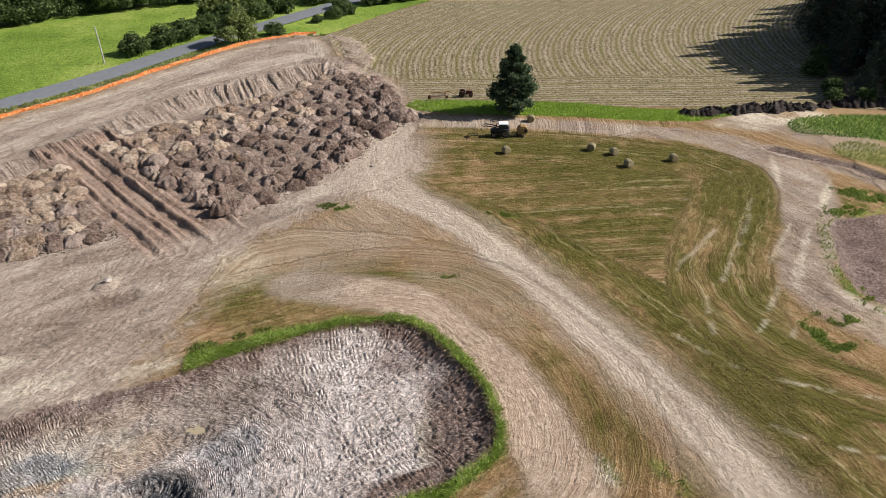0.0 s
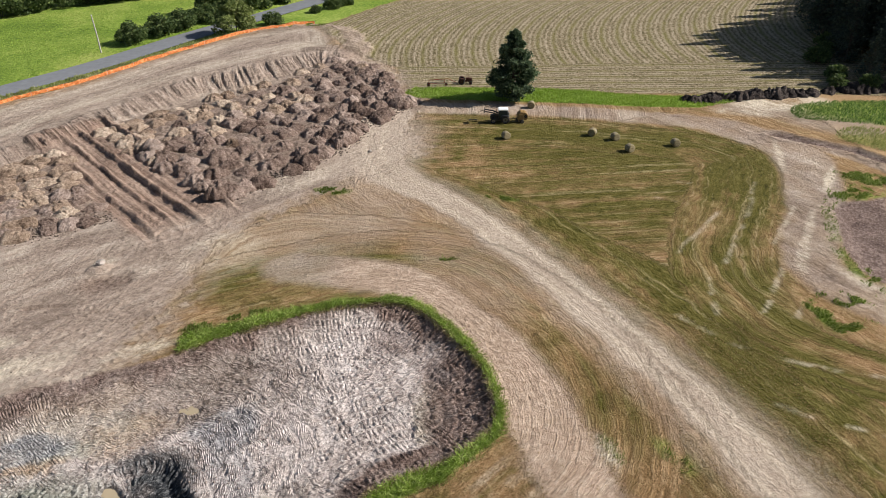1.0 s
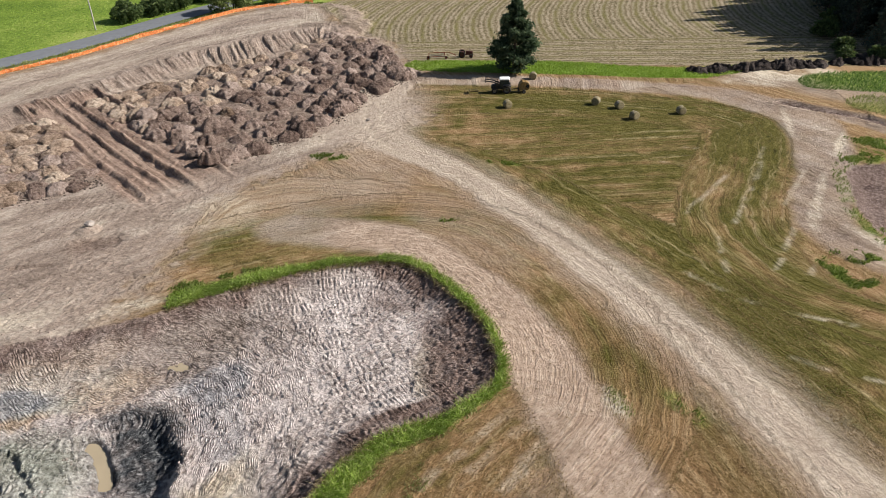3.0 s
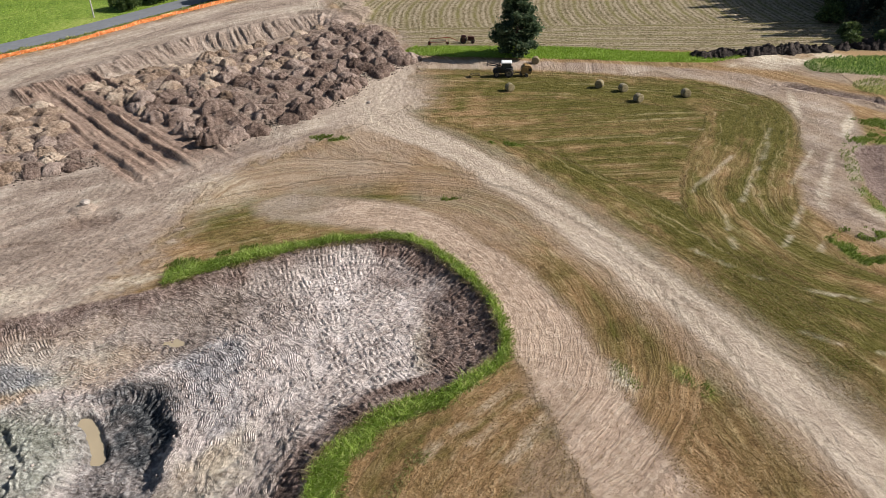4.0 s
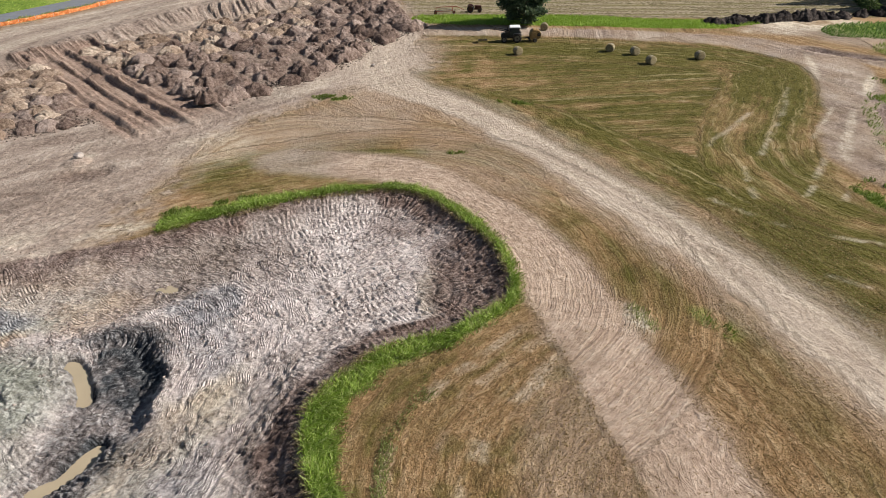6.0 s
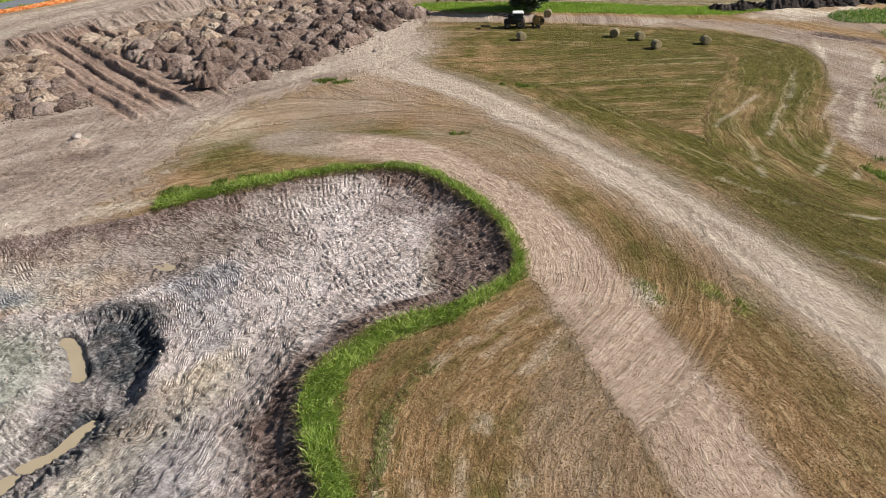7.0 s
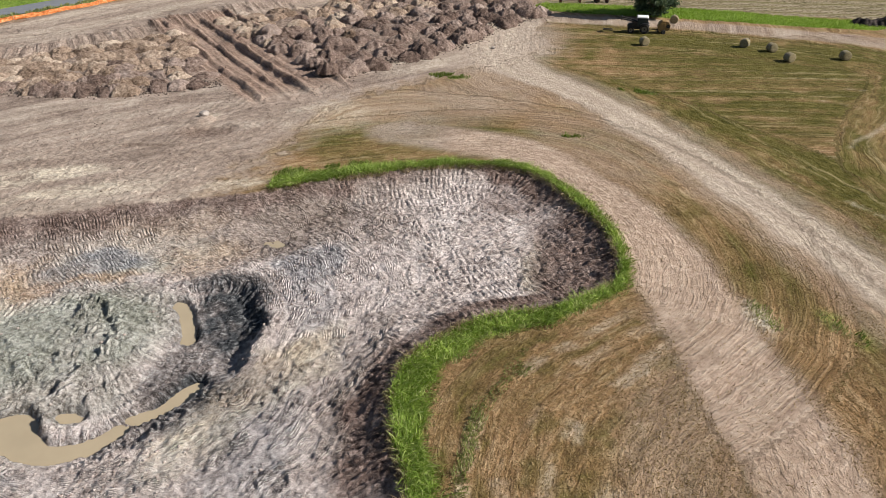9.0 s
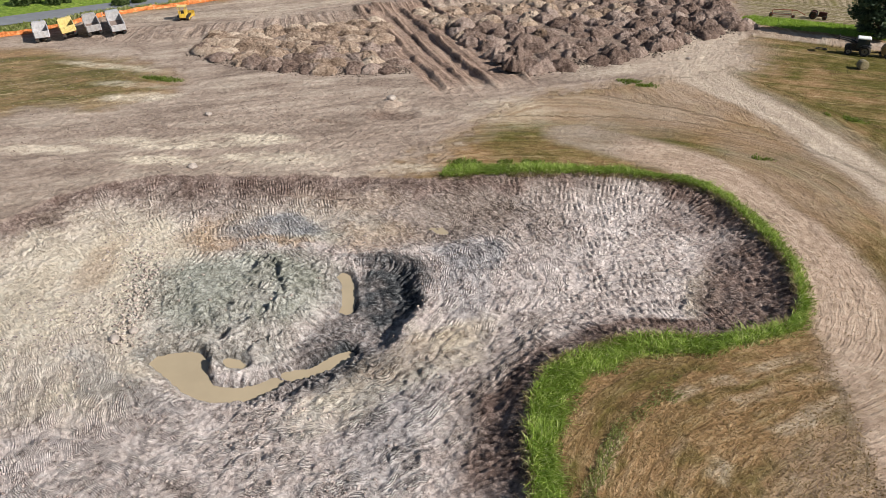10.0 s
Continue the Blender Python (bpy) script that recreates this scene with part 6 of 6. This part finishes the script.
def hay_bale():
    """A round bale lying on its side, its ends coiled."""
    b = thing("round_bale", "round hay bale lying on the mown field", "hay bale", group="round hay bales")
    bm = fresh()
    r, w, sides = 0.72, 0.62, 36
    prof = [(-w, 0.001), (-w - 0.02, 0.2), (-w + 0.02, 0.42), (-w, 0.62), (-w + 0.06, 0.7), (-w * 0.5, r), (0, r * 0.985), (w * 0.5, r), (w - 0.06, 0.7), (w, 0.62), (w - 0.02, 0.42), (w + 0.02, 0.2), (w, 0.001)]
    ring(bm, 0, 0, r - 0.05, prof, sides)
    for v in bm.verts:
        k = noise.noise(v.co * 2.3) * 0.05 + noise.noise(v.co * 7.0) * 0.025
        v.co += Vector((v.co.x, 0, v.co.z - r)) * k
        v.co.z = max(v.co.z, 0.0) * 0.97
    part("bale_roll", bm, BALE, b, flat=False)
    for y in (-0.35, -0.1, 0.15, 0.4):
        bm = fresh()
        ring(bm, 0, y, r - 0.06, [(-0.008, r * 1.0), (0.008, r * 1.0), (0.008, r * 1.012), (-0.008, r * 1.012)], 30)
        part("twine", bm, WOOD, b)
    return b


def place(ob, x, y, turn, lift=0.0, d=0.8):
    """Sets a machine down on the slope."""
    z = heights([x, x + d, x - d, x, x], [y, y, y, y + d, y - d])
    tilt = Vector((-(z[1] - z[2]) / (2 * d), -(z[3] - z[4]) / (2 * d), 1)).normalized()
    q = Vector((0, 0, 1)).rotation_difference(tilt)
    ob.matrix_world = Matrix.Translation((x, y, float(np.mean(z)) + lift)) @ q.to_matrix().to_4x4() @ pose(0, 0, 0, 0, 0, turn) @ Matrix.Scale(1 / TRUE, 4)
    return ob


place(tractor(), 9.0, 102.2, -2)
place(baler(), 11.1, 102.1, 2)
place(old_tractor(), 3.6, 120.6, 176)
place(hay_rake(), 0.4, 120.2, 180)
TRUCKS = [(CAB_WHITE, SILVER, "grey dump truck with white cab, box empty, by the fence", -93.4, 66.7), (PALE, PALE, "yellow dump truck with empty box parked by the fence", -91.2, 69.6),
          (CAB_BLUE, GREY, "grey dump truck with ribbed tailgate parked by the fence", -88.2, 71.3), (CAB_BLUE, SILVER, "silver-grey dump truck with dark cab by the fence", -85.5, 73.1)]
for cab, body, label, x, y in TRUCKS:
    place(dump_truck(cab, body, label), x - 2.0, y + 1.45, -36, d=3.0)
place(bulldozer(), -82.2, 82.6, -58, d=2.0)
first = hay_bale()
place(first, 9.1, 95.9, 22)
for x, y, turn in [(21.5, 96.0, -24), (24.4, 94.2, 18), (25.6, 90.2, 26), (32.2, 91.7, 12), (13.9, 107.9, -8)]:
    c = copy_thing(first, Matrix())
    place(c, x, y, turn)

# ---- fence, pole, small implements ----


def orange_fence():
    f = thing("construction_fence", "sagging orange mesh construction fence on thin posts", "fence", FENCE[0][0], FENCE[0][1])
    run = np.r_[0, np.cumsum(np.hypot(*np.diff(FENCE, axis=0).T))]
    n = int(run[-1] / 2.7)
    s = np.linspace(0, run[-1], n + 1)
    xy = np.stack([np.interp(s, run, FENCE[:, 0]), np.interp(s, run, FENCE[:, 1])], 1)
    r = np.random.default_rng(31)
    xy += r.normal(0, 0.1, xy.shape)
    z = heights(xy[:, 0], xy[:, 1])
    inv = f.matrix_world.inverted()
    tops = r.uniform(0.6, 0.76, n + 1)
    for i in range(n + 1):
        bm = fresh()
        a = inv @ Vector((*xy[i], z[i] - 0.2))
        b = inv @ Vector((xy[i][0] + r.normal(0, 0.06), xy[i][1] + r.normal(0, 0.06), z[i] + tops[i] + 0.1))
        rod(bm, a, b, 0.03, None, 6)
        part("post", bm, WOOD, f)
    for i in range(n):
        bm = fresh()
        cols, rows = 8, 5
        sag, belly = r.uniform(0.02, 0.14), r.normal(0, 0.08)
        grid = []
        for c in range(cols + 1):
            u = c / cols
            x, y = xy[i] * (1 - u) + xy[i + 1] * u
            g = z[i] * (1 - u) + z[i + 1] * u
            h = tops[i] * (1 - u) + tops[i + 1] * u - sag * 4 * u * (1 - u)
            grid.append([])
            for k in range(rows + 1):
                w = k / rows
                o = belly * math.sin(math.pi * u) * math.sin(math.pi * w) + r.normal(0, 0.02)
                grid[-1].append((inv @ Vector((x + o * 0.8, y - o * 0.6, g + 0.02 + h * w))))
        for side in (0.0, 0.02):
            vs = [[bm.verts.new(p + Vector((side * 0.8, -side * 0.6, 0))) for p in col] for col in grid]
            for c in range(cols):
                for k in range(rows):
                    bm.faces.new((vs[c][k], vs[c + 1][k], vs[c + 1][k + 1], vs[c][k + 1]))
        part("mesh_panel", bm, ORANGE, f)
    return f


orange_fence()


def utility_pole(x, y):
    p = thing("utility_pole", "weathered grey wooden pole leaning slightly in the meadow", "pole", x, y)
    bm = fresh()
    rod(bm, (0, 0, -0.4), (0.02, 0.0, 4.0), 0.16, 0.14, 10)
    rod(bm, (0.02, 0.0, 4.0), (-0.12, 0.05, 7.6), 0.14, 0.11, 10)
    part("shaft", bm, WOOD, p)
    bm = fresh()
    rod(bm, (-0.12, 0.05, 7.55), (-0.12, 0.05, 7.78), 0.06, 0.03, 8)
    part("insulator", bm, WHITE, p)
    return p


utility_pole(-70.6, 146.4)


def spare_fork(x, y):
    """A bale fork lying on the grass."""
    k = thing("bale_spike", "black bale spike attachment lying on mown grass", "implement", x, y)
    bm = fresh()
    rod(bm, (-0.6, -0.3, 0.12), (0.6, -0.3, 0.12), 0.05, None, 6)
    rod(bm, (-0.6, 0.1, 0.16), (0.6, 0.1, 0.16), 0.05, None, 6)
    rod(bm, (-0.6, -0.3, 0.12), (-0.6, 0.1, 0.16), 0.05, None, 6)
    rod(bm, (0.6, -0.3, 0.12), (0.6, 0.1, 0.16), 0.05, None, 6)
    part("frame", bm, DARK, k)
    for dx in (-0.4, 0.0, 0.4):
        part("spike", rod(fresh(), (dx, 0.1, 0.16), (dx, 1.1, 0.06), 0.03, 0.008, 6), DARK, k)
    return k


spare_fork(4.6, 102.8)


# ---- true size ----
bpy.context.view_layer.update()
for ob in list(scene.objects):
    if ob.parent is None and ob.type in ("MESH", "EMPTY"):
        ob.matrix_world = Matrix.Scale(TRUE, 4) @ ob.matrix_world
